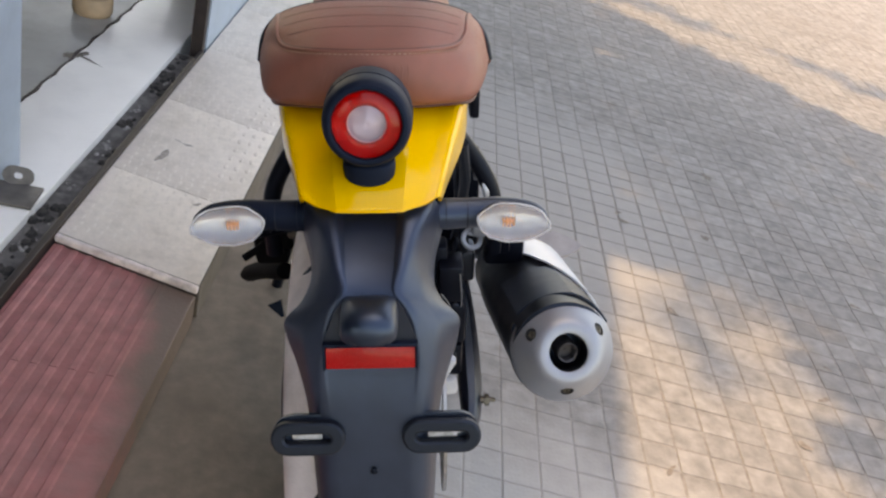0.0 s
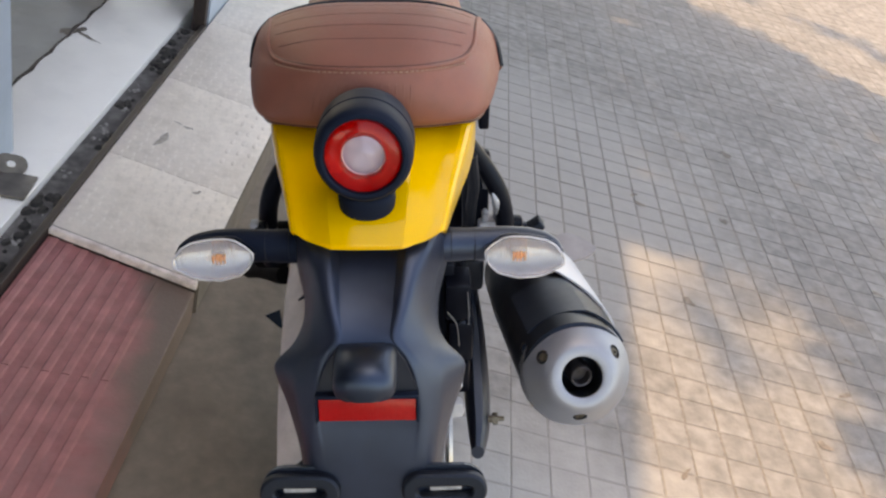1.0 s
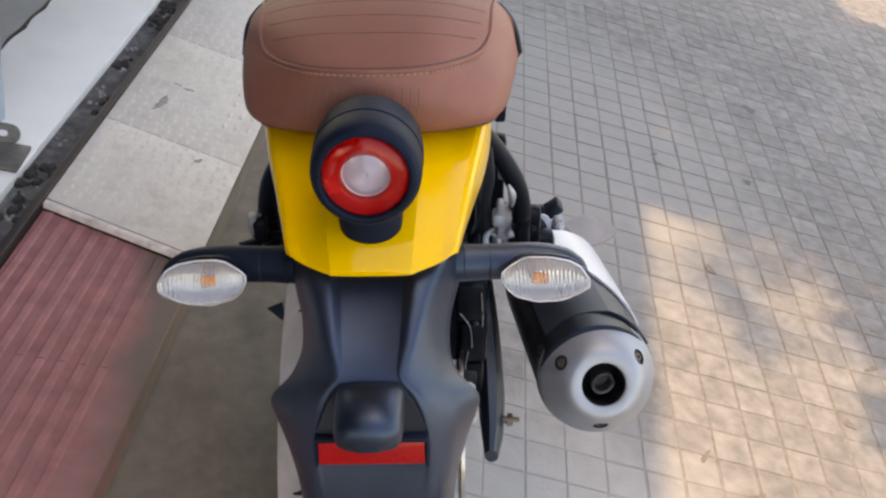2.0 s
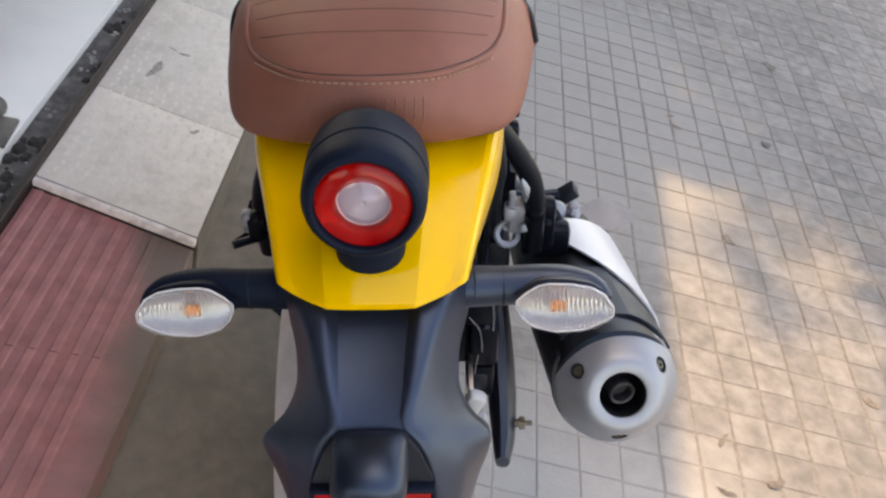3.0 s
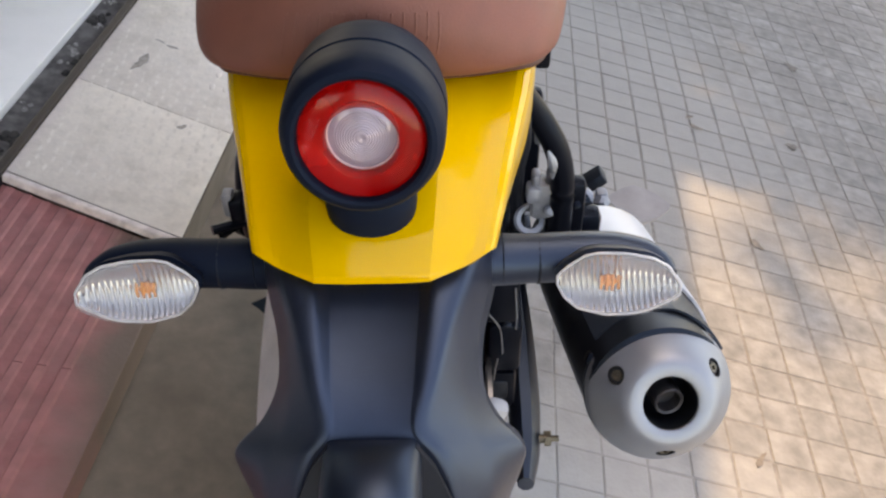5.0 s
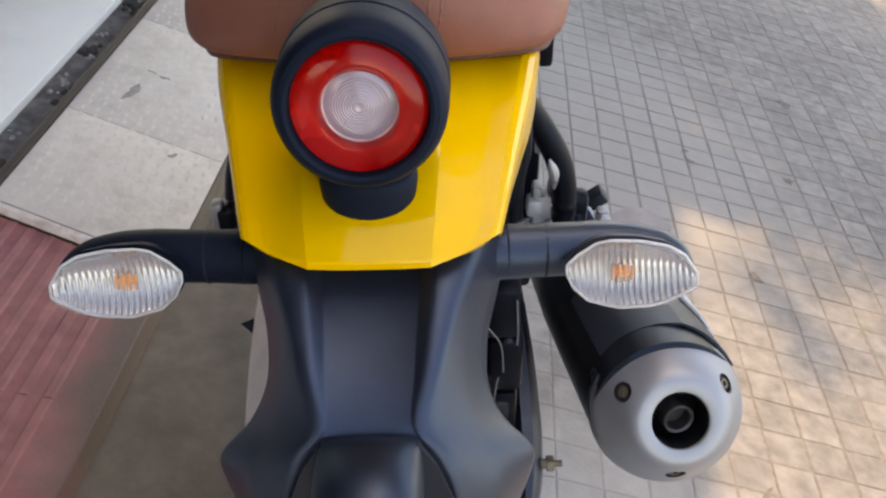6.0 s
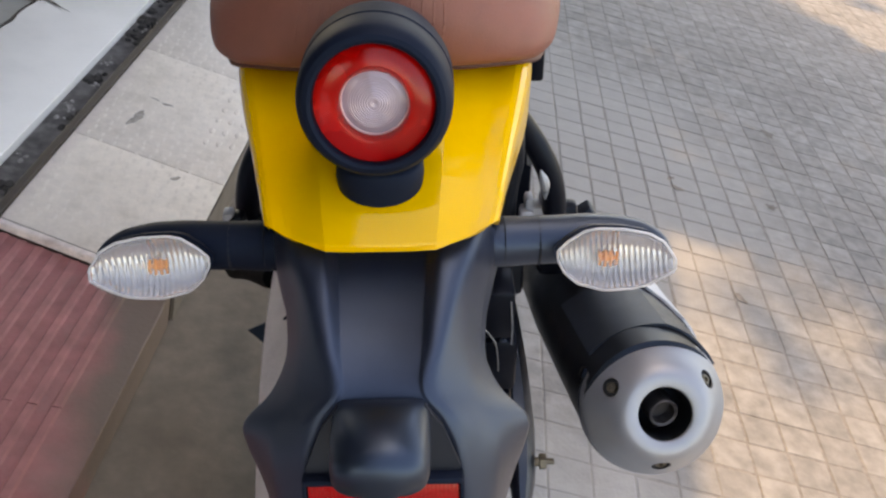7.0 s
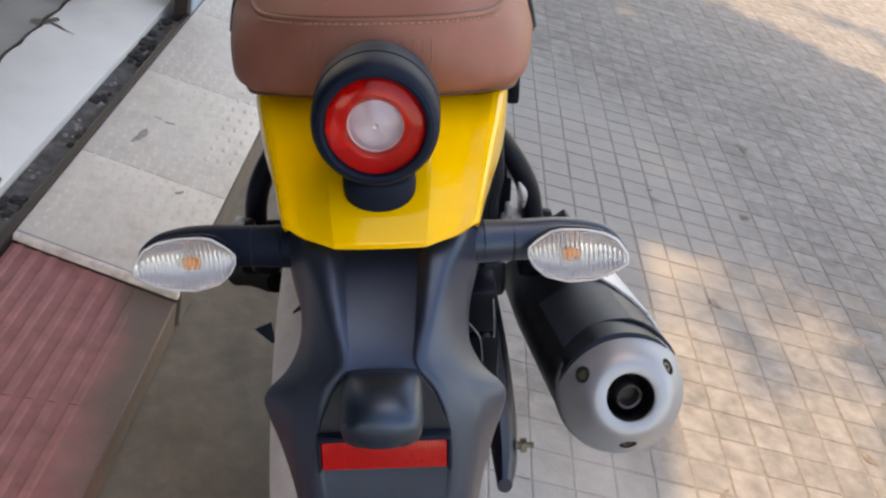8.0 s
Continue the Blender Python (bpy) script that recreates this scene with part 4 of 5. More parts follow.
lathe(bm, [(0.0055, 0), (0.0055, 0.006), (0.003, 0.008)], axis_pose((0.1335, 1.020, 0.487), (0.1, -0.8, 0.6)), 8)
box(bm, (0.1210, 1.030, 0.518), (0.008, 0.016, 0.014), pose(0, 0, 0), 0.003)
box(bm, (0.1350, 1.034, 0.519), (0.007, 0.016, 0.012), pose(0, 0, 0), 0.003)
tube(bm, [(0.113, 1.03, 0.478), (0.125, 1.03, 0.476), (0.138, 1.03, 0.480)], 0.0035, 8)
part("footrest_bracket", bm, CAST, bike, "bare aluminium footrest bracket")
bm = bmesh.new()
tube(bm, bent([(0.112, 1.02, 0.600), (0.1175, 1.02, 0.585), (0.1195, 1.02, 0.565)], 4), 0.0035, 8)
part("brake_pipe", bm, SILVER, bike, "bright metal pipe")
# pale crescent piece beside the frame tube
bm = bmesh.new()
tube(bm, bent([(0.126, 1.00, 0.570), (0.1305, 1.00, 0.556), (0.1315, 1.00, 0.540)], 4), [0.001 + 0.0035 * math.sin(math.pi * k / 8) for k in range(9)], 8)
part("pale_crescent", bm, SILVER, bike)
bm = bmesh.new()
lathe(bm, [(0.009, 0), (0.0145, 0.001), (0.0155, 0.005), (0.0135, 0.008), (0.009, 0.007), (0.008, 0.0)], axis_pose((0.1165, 1.030, 0.468), (0.15, -0.75, 0.65)), 24, caps=False)
part("linkage_ring", bm, CAST, bike, "silver linkage ring")
bm = bmesh.new()
tube(bm, bent([(0.098, 0.97, 0.640), (0.104, 1.00, 0.580), (0.103, 1.03, 0.520), (0.108, 1.05, 0.450), (0.112, 1.10, 0.40)], 5), 0.007, 10)
part("oil_hose", bm, RUBBER, bike, "black rubber hose")
bm = bmesh.new()
tube(bm, bent([(0.090, 0.985, 0.625), (0.096, 1.02, 0.56), (0.098, 1.04, 0.49), (0.095, 1.10, 0.42)], 5), 0.005, 8)
part("cable", bm, DARK, bike, "dark cable")
bm = bmesh.new()
box(bm, (0.105, 1.075, 0.405), (0.040, 0.040, 0.050), None, 0.006)
part("rear_brake_cylinder", bm, DARK, bike, "dark rear brake cylinder")
bm = bmesh.new()
tube(bm, bent([(0.128, 1.15, 0.420), (0.16, 1.16, 0.408), (0.190, 1.172, 0.400)], 4), 0.010, 10)
peg = part("footrest", bm, BLACK_METAL, bike, "black pillion footrest")
bm = bmesh.new()
box(bm, (0, 0, 0), (0.033, 0.022, 0.015), pose(0.2030, 1.178, 0.398, 0, -38, 0), 0.003)
part("rubber_pad", bm, RUBBER, peg)
bm = bmesh.new()
lathe(bm, [(0.0125, 0), (0.0138, 0.003), (0.0138, 0.020), (0.011, 0.024), (0.006, 0.025)], axis_pose((0.180, 1.150, 0.396), (0.35, -0.75, 0.55)), 16)
part("footrest_pivot", bm, CAST, peg, "silver footrest pivot")
bm = bmesh.new()
box(bm, (0.209, 1.145, 0.394), (0.013, 0.014, 0.034), pose(0, 0, 0), 0.004)
lathe(bm, [(0.008, 0), (0.008, 0.010), (0.004, 0.013)], axis_pose((0.206, 1.140, 0.398), (0.5, -0.7, 0.5)), 6)
part("muffler_hanger", bm, SILVER, peg, "bright muffler hanger with bolt")
bm = bmesh.new()
hp = axis_pose((0.262, 1.190, 0.350), (0.12, -0.2, 0.97))
prism(bm, [(0.040 * math.copysign(abs(math.cos(a)) ** 1.5, math.cos(a)), 0.028 * math.copysign(abs(math.sin(a)) ** 1.5, math.sin(a))) for a in [2 * math.pi * k / 28 + 0.1 for k in range(28)]], 0.005, hp)
part("heel_plate", bm, mat("dull_grey_plate", (0.29, 0.28, 0.285), 0.6, metal=0.1), peg, "dull grey heel plate")
bm = bmesh.new()
tube(bm, bent([(-0.118, 1.01, 0.500), (-0.135, 0.985, 0.512), (-0.165, 0.968, 0.515)], 4), 0.0045, 8)
box(bm, (-0.143, 0.985, 0.527), (0.014, 0.02, 0.026), None, 0.004)
part("left_hook", bm, BLACK_METAL, bike, "black helmet hook")
bm = bmesh.new()
box(bm, (-0.150, 0.985, 0.532), (0.010, 0.014, 0.024), pose(0, 0, 0), 0.003)
part("hook_plate", bm, SILVER, bike)
bm = bmesh.new()
tube(bm, bent([(-0.262, 1.372, 0.178), (-0.205, 1.250, 0.272), (-0.150, 1.130, 0.352)], 4), [0.010] + [0.0150] * 7 + [0.013], 12)
peg_l = part("left_footrest", bm, SOOTY, bike, "black rubber left footrest")
bm = bmesh.new()
box(bm, (-0.166, 1.135, 0.398), (0.050, 0.030, 0.060), pose(0, 0, 0), 0.010)
box(bm, (-0.150, 1.120, 0.425), (0.045, 0.030, 0.044), pose(0, 0, 0), 0.010)
part("footrest_hanger", bm, SOOTY, peg_l, "black footrest hanger plate")
bm = bmesh.new()
tube(bm, bent([(-0.150, 1.105, 0.432), (-0.175, 1.095, 0.418), (-0.199, 1.088, 0.404)], 3), 0.0055, 8)
part("gear_lever", bm, SOOTY, peg_l, "black gear lever stub")
bm = bmesh.new()
tube(bm, bent([(-0.222, 1.270, 0.300), (-0.200, 1.220, 0.335), (-0.185, 1.190, 0.350)], 3), 0.0035, 8)
part("bright_link", bm, CAST, peg_l, "bright linkage rod")
bm = bmesh.new()
prism(bm, [(-0.0125, 0.004), (0.0065, 0.0115), (0.0105, -0.0115), (0.0070, -0.0130)], 0.004, axis_pose((-0.1480, 1.018, 0.369), (0, -0.86, 0.5)))
part("chain_guard_tip", bm, BLACK_METAL, bike, "small black fin of the chain guard")
bm = bmesh.new()
box(bm, (-0.108, 1.10, 0.470), (0.012, 0.16, 0.050), pose(0, 0, 0), 0.004)
box(bm, (-0.116, 1.085, 0.440), (0.014, 0.060, 0.030), pose(0, 0, 0), 0.004)
part("chain_guard", bm, BLACK_METAL, bike, "black chain guard")
bm = bmesh.new()
lathe(bm, [(0.010, 0), (0.010, 0.006), (0.006, 0.008)], axis_pose((-0.122, 1.075, 0.455), (-0.4, -0.8, 0.4)), 8)
part("chain_adjuster", bm, RUSTY, bike)
bm = bmesh.new()
tube(bm, bent([(-0.13, 1.50, 0.30), (-0.20, 1.50, 0.16), (-0.27, 1.50, -0.07)], 4), 0.011, 10)
stand = part("side_stand", bm, BLACK_METAL, bike, "black steel side stand")

# ---- muffler
MA = Vector((0.2195, 0.8365, 0.4325))                     # centre of the outlet
MD = Vector((0.02, -0.83, 0.56)).normalized()             # the end cap looks back and up
CD = Vector((0.10, -0.96, 0.25)).normalized()             # the can itself lies flatter
mp = axis_pose(MA, MD)
cp = axis_pose(MA - MD * 0.046, CD)
bm = bmesh.new()
lathe(bm, [(0.045, -0.31), (0.056, -0.29), (0.061, -0.20), (0.0625, -0.05), (0.0625, 0.002), (0.050, 0.010)], cp, 48)
lathe(bm, [(0.0610, -0.058), (0.0640, -0.050), (0.0640, -0.046), (0.060, -0.045)], mp, 56)
muf = part("muffler", bm, mat("black_muffler_paint", (0.007, 0.007, 0.008), 0.4, vary=0.2, scale=40, spec=0.4), bike, "black muffler can with silver end cap")
bm = bmesh.new()
lathe(bm, [(0.0605, -0.049), (0.0632, -0.047), (0.0632, -0.042), (0.0612, -0.0345), (0.0589, -0.0312), (0.0570, -0.0280), (0.0548, -0.0246), (0.0525, -0.0209), (0.0503, -0.0172), (0.0480, -0.0135), (0.0451, -0.0095), (0.0420, -0.0052), (0.0385, -0.0018), (0.0350, 0.0006), (0.0328, 0.0012), (0.0246, 0.0013), (0.0231, 0.0004), (0.0227, -0.003),
           (0.0227, -0.030), (0.0300, -0.034), (0.0605, -0.049)], mp, 120, caps=False)
bmesh.ops.remove_doubles(bm, verts=bm.verts, dist=1e-6)
cap = part("end_cap", bm, SILVER, muf, "satin silver conical end cap", angle=40)
# three wells are cut into the cone for its bolts
wells = []
for a in (33, 154, 270):
    c, s = math.cos(radians(a)), math.sin(radians(a))
    wells.append(mp @ Matrix.Translation((0.0482 * c, 0.0482 * s, -0.0130)) @ pose(0, 0, 0, 0, 0, a) @ pose(0, 0, 0, 0, 40, 0))
bm = bmesh.new()
for w in wells:
    lathe(bm, [(0.0080, -0.0058), (0.0084, -0.001), (0.0098, 0.012)], w, 28)
cutter = mesh_ob("cutter", bm, SILVER)
bo = cap.modifiers.new("wells", "BOOLEAN")
bo.operation, bo.object, bo.solver = "DIFFERENCE", cutter, "EXACT"
bike_pose = bike.matrix_world.copy()
bike.matrix_world = Matrix()
bpy.context.view_layer.update()
bored = bpy.data.meshes.new_from_object(cap.evaluated_get(bpy.context.evaluated_depsgraph_get()))
cap.modifiers.clear()
cap.data = bored
bm = bmesh.new()
bm.from_mesh(bored)
for e in bm.edges:
    e.smooth = not (len(e.link_faces) == 2 and e.calc_face_angle(0) > radians(32))
for f in bm.faces:
    f.smooth = True
bm.to_mesh(bored)
bm.free()
bpy.data.objects.remove(cutter)
bike.matrix_world = bike_pose
bm = bmesh.new()
lathe(bm, [(0.0226, -0.002), (0.0226, -0.046), (0.001, -0.046)], mp, 40, caps=False)
part("outlet_bore", bm, mat("sooty_bore", (0.010, 0.010, 0.010), 0.6), cap)
bm = bmesh.new()
ip = mp @ pose(0.001, -0.0015, -0.008, 20, 9, 0)
lathe(bm, [(0.0128, -0.034), (0.0128, -0.001), (0.0120, 0.0), (0.0100, -0.001), (0.0098, -0.012), (0.001, -0.012)], ip, 28, caps=False)
part("inner_pipe", bm, mat("scorched_pipe", (0.055, 0.052, 0.056), 0.42, metal=0.5, vary=0.2, scale=80), cap, "scorched inner tail pipe")
GREY_WELL = mat("dull_grey_bolt_seat", (0.045, 0.047, 0.052), 0.5, metal=0.5)
for w in wells:
    bm = bmesh.new()
    lathe(bm, [(0.0046, -0.0060), (0.0046, -0.0030), (0.0040, -0.0022), (0.0023, -0.0022), (0.0021, -0.0045), (0.0005, -0.0045)], w, 12, caps=False)
    part("bolt", bm, RUSTY, cap, "recessed hex bolt")
    bm = bmesh.new()
    lathe(bm, [(0.0079, -0.0030), (0.0079, -0.0056), (0.0004, -0.0056)], w, 20, caps=False)
    part("well_floor", bm, GREY_WELL, cap)
bm = bmesh.new()
box(bm, (0, 0, 0), (0.010, 0.007, 0.012), mp @ pose(-0.0575, 0.0265, -0.050, 0, 0, 65), 0.002)
part("cap_tab", bm, BLACK_METAL, muf, "small black clamp tab")
# covers on the can: dark guard and bright heat shield
GUARD = mat("dark_grey_guard_plastic", (0.0130, 0.0150, 0.0195), 0.45, vary=0.12, scale=60, bump=0.1, bump_scale=900, spec=0.6)
for nm, a0, a1, h0, h1, r, mt, lb in (("guard", 26, 142, -0.120, -0.010, 0.0662, GUARD, "dark grey plastic muffler guard"),
                                     ("heat_shield", -40, 118, -0.228, -0.062, 0.0695, WHITE_SHIELD, "bright silver heat shield")):
    bm = bmesh.new()
    rows = []
    for i in range(9):
        f = i / 8
        sp = 1.0 if nm == "guard" else 1.0 - 0.66 * f ** 1.5
        mid = (a0 + a1) / 2 - (0 if nm == "guard" else 23 * f ** 1.3)
        hw = (a1 - a0) / 2 * sp
        row = []
        for j in range(13):
            a = radians(mid - hw + 2 * hw * j / 12)
            x, y = r * math.cos(a), r * math.sin(a)
            if nm == "guard" and j > 5:
                # its upper panel is flattened, with a crease beside it
                g, h = radians(a0 + 5 * (a1 - a0) / 12), radians(a1)
                q = (j - 5) / 7
                x += 0.30 * (r * (math.cos(g) * (1 - q) + math.cos(h) * q) - x)
                y += 0.30 * (r * (math.sin(g) * (1 - q) + math.sin(h) * q) - y)
            foot = cp @ Vector((x, y, 0))
            # the guard runs up to the rim of the cap, which stands askew to the can
            stop = (-0.0490 - (foot - MA).dot(MD)) / CD.dot(MD) if nm == "guard" else h1
            row.append(foot + CD * (h0 + (stop - h0) * f))
        rows.append(row)
    sheet(bm, rows, 0.0025)
    part(nm, bm, mt, muf, lb, angle=14)
bm = bmesh.new()
e = cp @ Vector((0, 0, -0.30))
tube(bm, bent([e, e - CD * 0.06, (0.13, 1.36, 0.26), (0.10, 1.45, 0.22)], 5), 0.026, 14)
part("exhaust_pipe", bm, DARK, muf, "dark exhaust pipe")

# ---------------------------------------------------------------- shop things
bm = bmesh.new()
ring_plate(bm, stadium(0.010, 0.018), stadium(0.002, 0.0055), 0.005, axis_pose((-0.497, 1.560, ZP + 0.020), (0.30, -0.78, 0.55)))
box(bm, (-0.492, 1.515, ZP + 0.006), (0.090, 0.075, 0.007), pose(0, 0, 0), 0.002)
tagged(mesh_ob("hinge_bracket", bm, mat("dull_dusty_steel", (0.13, 0.12, 0.112), 0.55, metal=0.3, vary=0.3, scale=40)), "dark steel hinge bracket at the foot of the post", "bracket")
bm = bmesh.new()
tube(bm, [(at_edge(-0.650, 0.6 + 0.05 * k) + 0.003 * math.sin(3.1 * k), 0.6 + 0.05 * k, ZP + 0.002) for k in range(60)], [0.002 + 0.0018 * (k * 7 % 5) / 2 for k in range(60)], 8, 0.5)
tagged(mesh_ob("threshold_joint", bm, RAIL_MAT), "dark dirty joint along the marble threshold", "joint", kind="structure")
bm = bmesh.new()
lathe(bm, [(0.048, 0), (0.052, 0.008), (0.052, 0.042), (0.047, 0.05), (0.02, 0.052)], pose(-0.612, 2.468, ZP + 0.003), 28)
tagged(mesh_ob("cable_drum", bm, CARD), "tan cardboard drum on the shop floor", "drum")
rng = random.Random(4)
for nm, col, lab, count, rmin, rmax in (("rubble", (0.035, 0.032, 0.030), "dark clods of dirt in the rail channel", 150, 0.004, 0.013),
                                        ("gravel", (0.30, 0.285, 0.27), "small pale stones in the rail channel", 70, 0.002, 0.006)):
    verts, faces = [], []
    for k in range(count):
        if k % 6 == 0:
            y0, x0 = rng.uniform(0.9, 2.35), rng.uniform(-0.016, 0.016)
        y = min(2.35, y0 + rng.gauss(0, 0.020))
        x = at_edge(-0.4295, y) + max(-0.021, min(0.021, x0 + rng.gauss(0, 0.008)))
        rad, p1 = rng.uniform(rmin, rmax), rng.uniform(0, 6.28)
        ring = [(x + rad * (0.8 + 0.35 * rng.random()) * math.cos(a), y + 1.3 * rad * (0.8 + 0.35 * rng.random()) * math.sin(a)) for a in [p1 + 2 * math.pi * j / 7 for j in range(7)]]
        b = len(verts)
        verts += [(px, py, ZP - 0.017) for px, py in ring] + [(x + (px - x) * 0.6, y + (py - y) * 0.6, ZP - 0.016 + rad * 0.5) for px, py in ring]
        faces += [tuple(range(b + 7, b + 14))] + [(b + j, b + (j + 1) % 7, b + 7 + (j + 1) % 7, b + 7 + j) for j in range(7)]
    me = bpy.data.meshes.new(nm)
    me.from_pydata(verts, [], faces)
    me.materials.append(mat(nm + "_grit", col, 0.9, vary=0.6, scale=60))
    tagged(new(nm, me), lab, "rubble", kind="stuff")
# ribs of the red ramp
bm = bmesh.new()
for k in range(10):
    x = -0.383 + 0.0285 * k
    for y0, y1 in ((-0.6, 0.25), (0.2515, 0.68), (0.6815, 1.10), (1.1015, 1.47)):
        y1 = min(y1, 1.412 - 0.298 * (at_edge(x, 1.4) + 0.386))
        if y1 < y0 or at_edge(x + 0.017, y0) > -0.300 + 0.1 * y0:
            continue
        lo = [(at_edge(x, y0), y0), (at_edge(x + 0.017, y0), y0), (at_edge(x + 0.017, y1), y1), (at_edge(x, y1), y1)]
        v = [bm.verts.new((px, py, ZP - 0.015)) for px, py in lo]
        w = [bm.verts.new((px + (0.004 if i in (0, 3) else -0.004), py, ZP - 0.0115)) for i, (px, py) in enumerate(lo)]
        bm.faces.new(w)
        for i in range(4):
            bm.faces.new((v[i], v[(i + 1) % 4], w[(i + 1) % 4], w[i]))
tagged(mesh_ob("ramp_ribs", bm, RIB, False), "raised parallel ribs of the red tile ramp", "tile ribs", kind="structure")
# raised pads on the cream tiles: bold rows on the far ones, faint worn rows over all
verts, faces = [], []
for i in range(11):
    for j in range(92):
        y = 1.455 + 0.021 * j
        x = at_edge(-0.132, y) - 0.0235 * i + (0.004 if j % 2 else 0)
        if y < 1.365 - 0.285 * (x + 0.116) + 0.02:
            continue
        bold = i < 3 and 1.74 < y < 2.4
        if bold and j % 2:
            continue
        h = 0.0012 if bold else 0.00012
        sx, sy = (0.0053, 0.0115) if bold else (0.0036, 0.0092)
        b = len(verts)
        for f, z in ((1.0, -0.0002), (0.72, h)):
            verts += [(x + sx * f * math.cos(a), y + sy * f * math.sin(a), ZP + z) for a in [2 * math.pi * k / 8 for k in range(8)]]
        faces += [tuple(range(b + 8, b + 16))] + [(b + k, b + (k + 1) % 8, b + 8 + (k + 1) % 8, b + 8 + k) for k in range(8)]
me = bpy.data.meshes.new("step_studs")
me.from_pydata(verts, [], faces)
me.materials.append(mat("pale_worn_pads", (0.735, 0.662, 0.590), 0.62, vary=0.07, scale=70, stain=0.5, stain_scale=16, stain_col=(0.50, 0.435, 0.365)))
tagged(new("step_studs", me), "rows of small raised pads on the cream tiles", "studs", kind="stuff")

def smudge(x, y, z, length, width, turn, seed, material, label):
    """A thin dried patch with an uneven outline."""
    r2 = random.Random(seed)
    bm = bmesh.new()
    n = 26
    c = bm.verts.new((0, 0, 0.0004))
    ring = []
    p1, p2, p3 = [r2.uniform(0, 6.28) for _ in range(3)]
    for k in range(n):
        a = 2 * math.pi * k / n
        f = 0.78 + 0.20 * math.sin(2 * a + p1) + 0.16 * math.sin(3 * a + p2) + 0.10 * math.sin(7 * a + p3)
        ring.append(bm.verts.new((length * f * math.cos(a), width * f * math.sin(a), 0.0004)))
    for k in range(n):
        bm.faces.new((c, ring[k], ring[(k + 1) % n]))
    ob = mesh_ob("dirt_patch", bm, material)
    ob.matrix_world = pose(x, y, z, 0, 0, turn)
    return tagged(ob, label, "dirt", group="dried dirt patches")


DIRT = mat("dried_grey_dirt", (0.34, 0.30, 0.265), 0.95, vary=0.35, scale=120)
DIRT2 = mat("dark_oil_spot", (0.15, 0.128, 0.112), 0.8, vary=0.4, scale=120)
smudge(-0.274, 1.784, ZP, 0.030, 0.012, 70, 1, DIRT, "small dried grey dirt patch on the cream tiles")
smudge(-0.235, 1.850, ZP, 0.014, 0.005, -20, 2, DIRT, "small dried grey dirt patch on the cream tiles")
smudge(-0.258, 1.862, ZP, 0.010, 0.004, -25, 3, DIRT, "small dried grey dirt patch on the cream tiles")
smudge(-0.170, 1.615, ZP, 0.009, 0.007, 40, 4, DIRT, "small dried grey dirt patch on the cream tiles")
smudge(1.269, 2.489, 0.002, 0.030, 0.017, -50, 5, DIRT2, "small dark spot on the grey paving")
smudge(1.138, 2.083, 0.002, 0.020, 0.013, -30, 6, DIRT2, "small dark spot on the grey paving")
smudge(0.860, 1.090, 0.002, 0.018, 0.011, 30, 7, DIRT2, "small dark spot on the grey paving")
smudge(0.765, 1.062, 0.002, 0.016, 0.007, -20, 8, DIRT2, "small dark spot on the grey paving")
BROWN_STAIN = mat("brown_paving_stain", (0.205, 0.172, 0.145), 0.9, vary=0.35, scale=90)
r3 = random.Random(21)
for k in range(16):
    smudge(r3.uniform(0.78, 1.7), r3.uniform(0.55, 2.2), 0.0015, r3.uniform(0.010, 0.026), r3.uniform(0.006, 0.014), r3.uniform(-80, 80), 30 + k, BROWN_STAIN, "faint brown stain on the grey paving")
smudge(at_edge(-0.650, 2.175), 2.175, ZP + 0.003, 0.040, 0.020, 60, 9, DIRT2, "dark dirt patch at the marble threshold")
smudge(at_edge(-0.615, 2.165), 2.165, ZP + 0.003, 0.050, 0.005, -28, 10, DIRT2, "dark dirt streak on the marble threshold")

# ---------------------------------------------------------------- tree that shades the street
rng = random.Random(11)


def shade_to(x, y, h):
    """The point at height h whose shadow falls at (x, y)."""
    return Vector((x, y, 0)) + TO_SUN / TO_SUN.z * h


tree = new("street_tree")
tagged(tree, "leafy street tree whose crown shades the paving", "tree")
root = Vector((4.4, 3.1, -0.05))
bm = bmesh.new()
tube(bm, bent([root, root + Vector((0.03, -0.1, 1.2)), root + Vector((-0.5, -0.3, 2.6)), root + Vector((-1.6, -0.6, 4.0))], 5), [0.17 - 0.004 * k for k in range(16)], 12)
top = root + Vector((-1.6, -0.6, 4.0))
limbs = [(1.55, 2.75, 4.3), (2.3, 2.35, 4.4), (0.7, 3.4, 4.5)]
for x, y, h in limbs:
    e = shade_to(x, y, h)
    tube(bm, bent([top - Vector((0, 0, 0.4)), top.lerp(e, 0.45) + Vector((0, 0, 0.3)), e], 5), [0.07 - 0.005 * k for k in range(11)], 8)
part("trunk", bm, BARK, tree)
verts, faces = [], []


def leaf(c):
    n = Vector((rng.gauss(0, 1), rng.gauss(0, 1), rng.gauss(0, 1))).normalized()
    u = n.orthogonal().normalized()
    w = n.cross(u)
    a, b = rng.uniform(0.05, 0.09), rng.uniform(0.025, 0.045)
    i = len(verts)
    verts.extend([c - u * a, c + w * b, c + u * a, c - w * b])
    faces.append((i, i + 1, i + 2, i + 3))


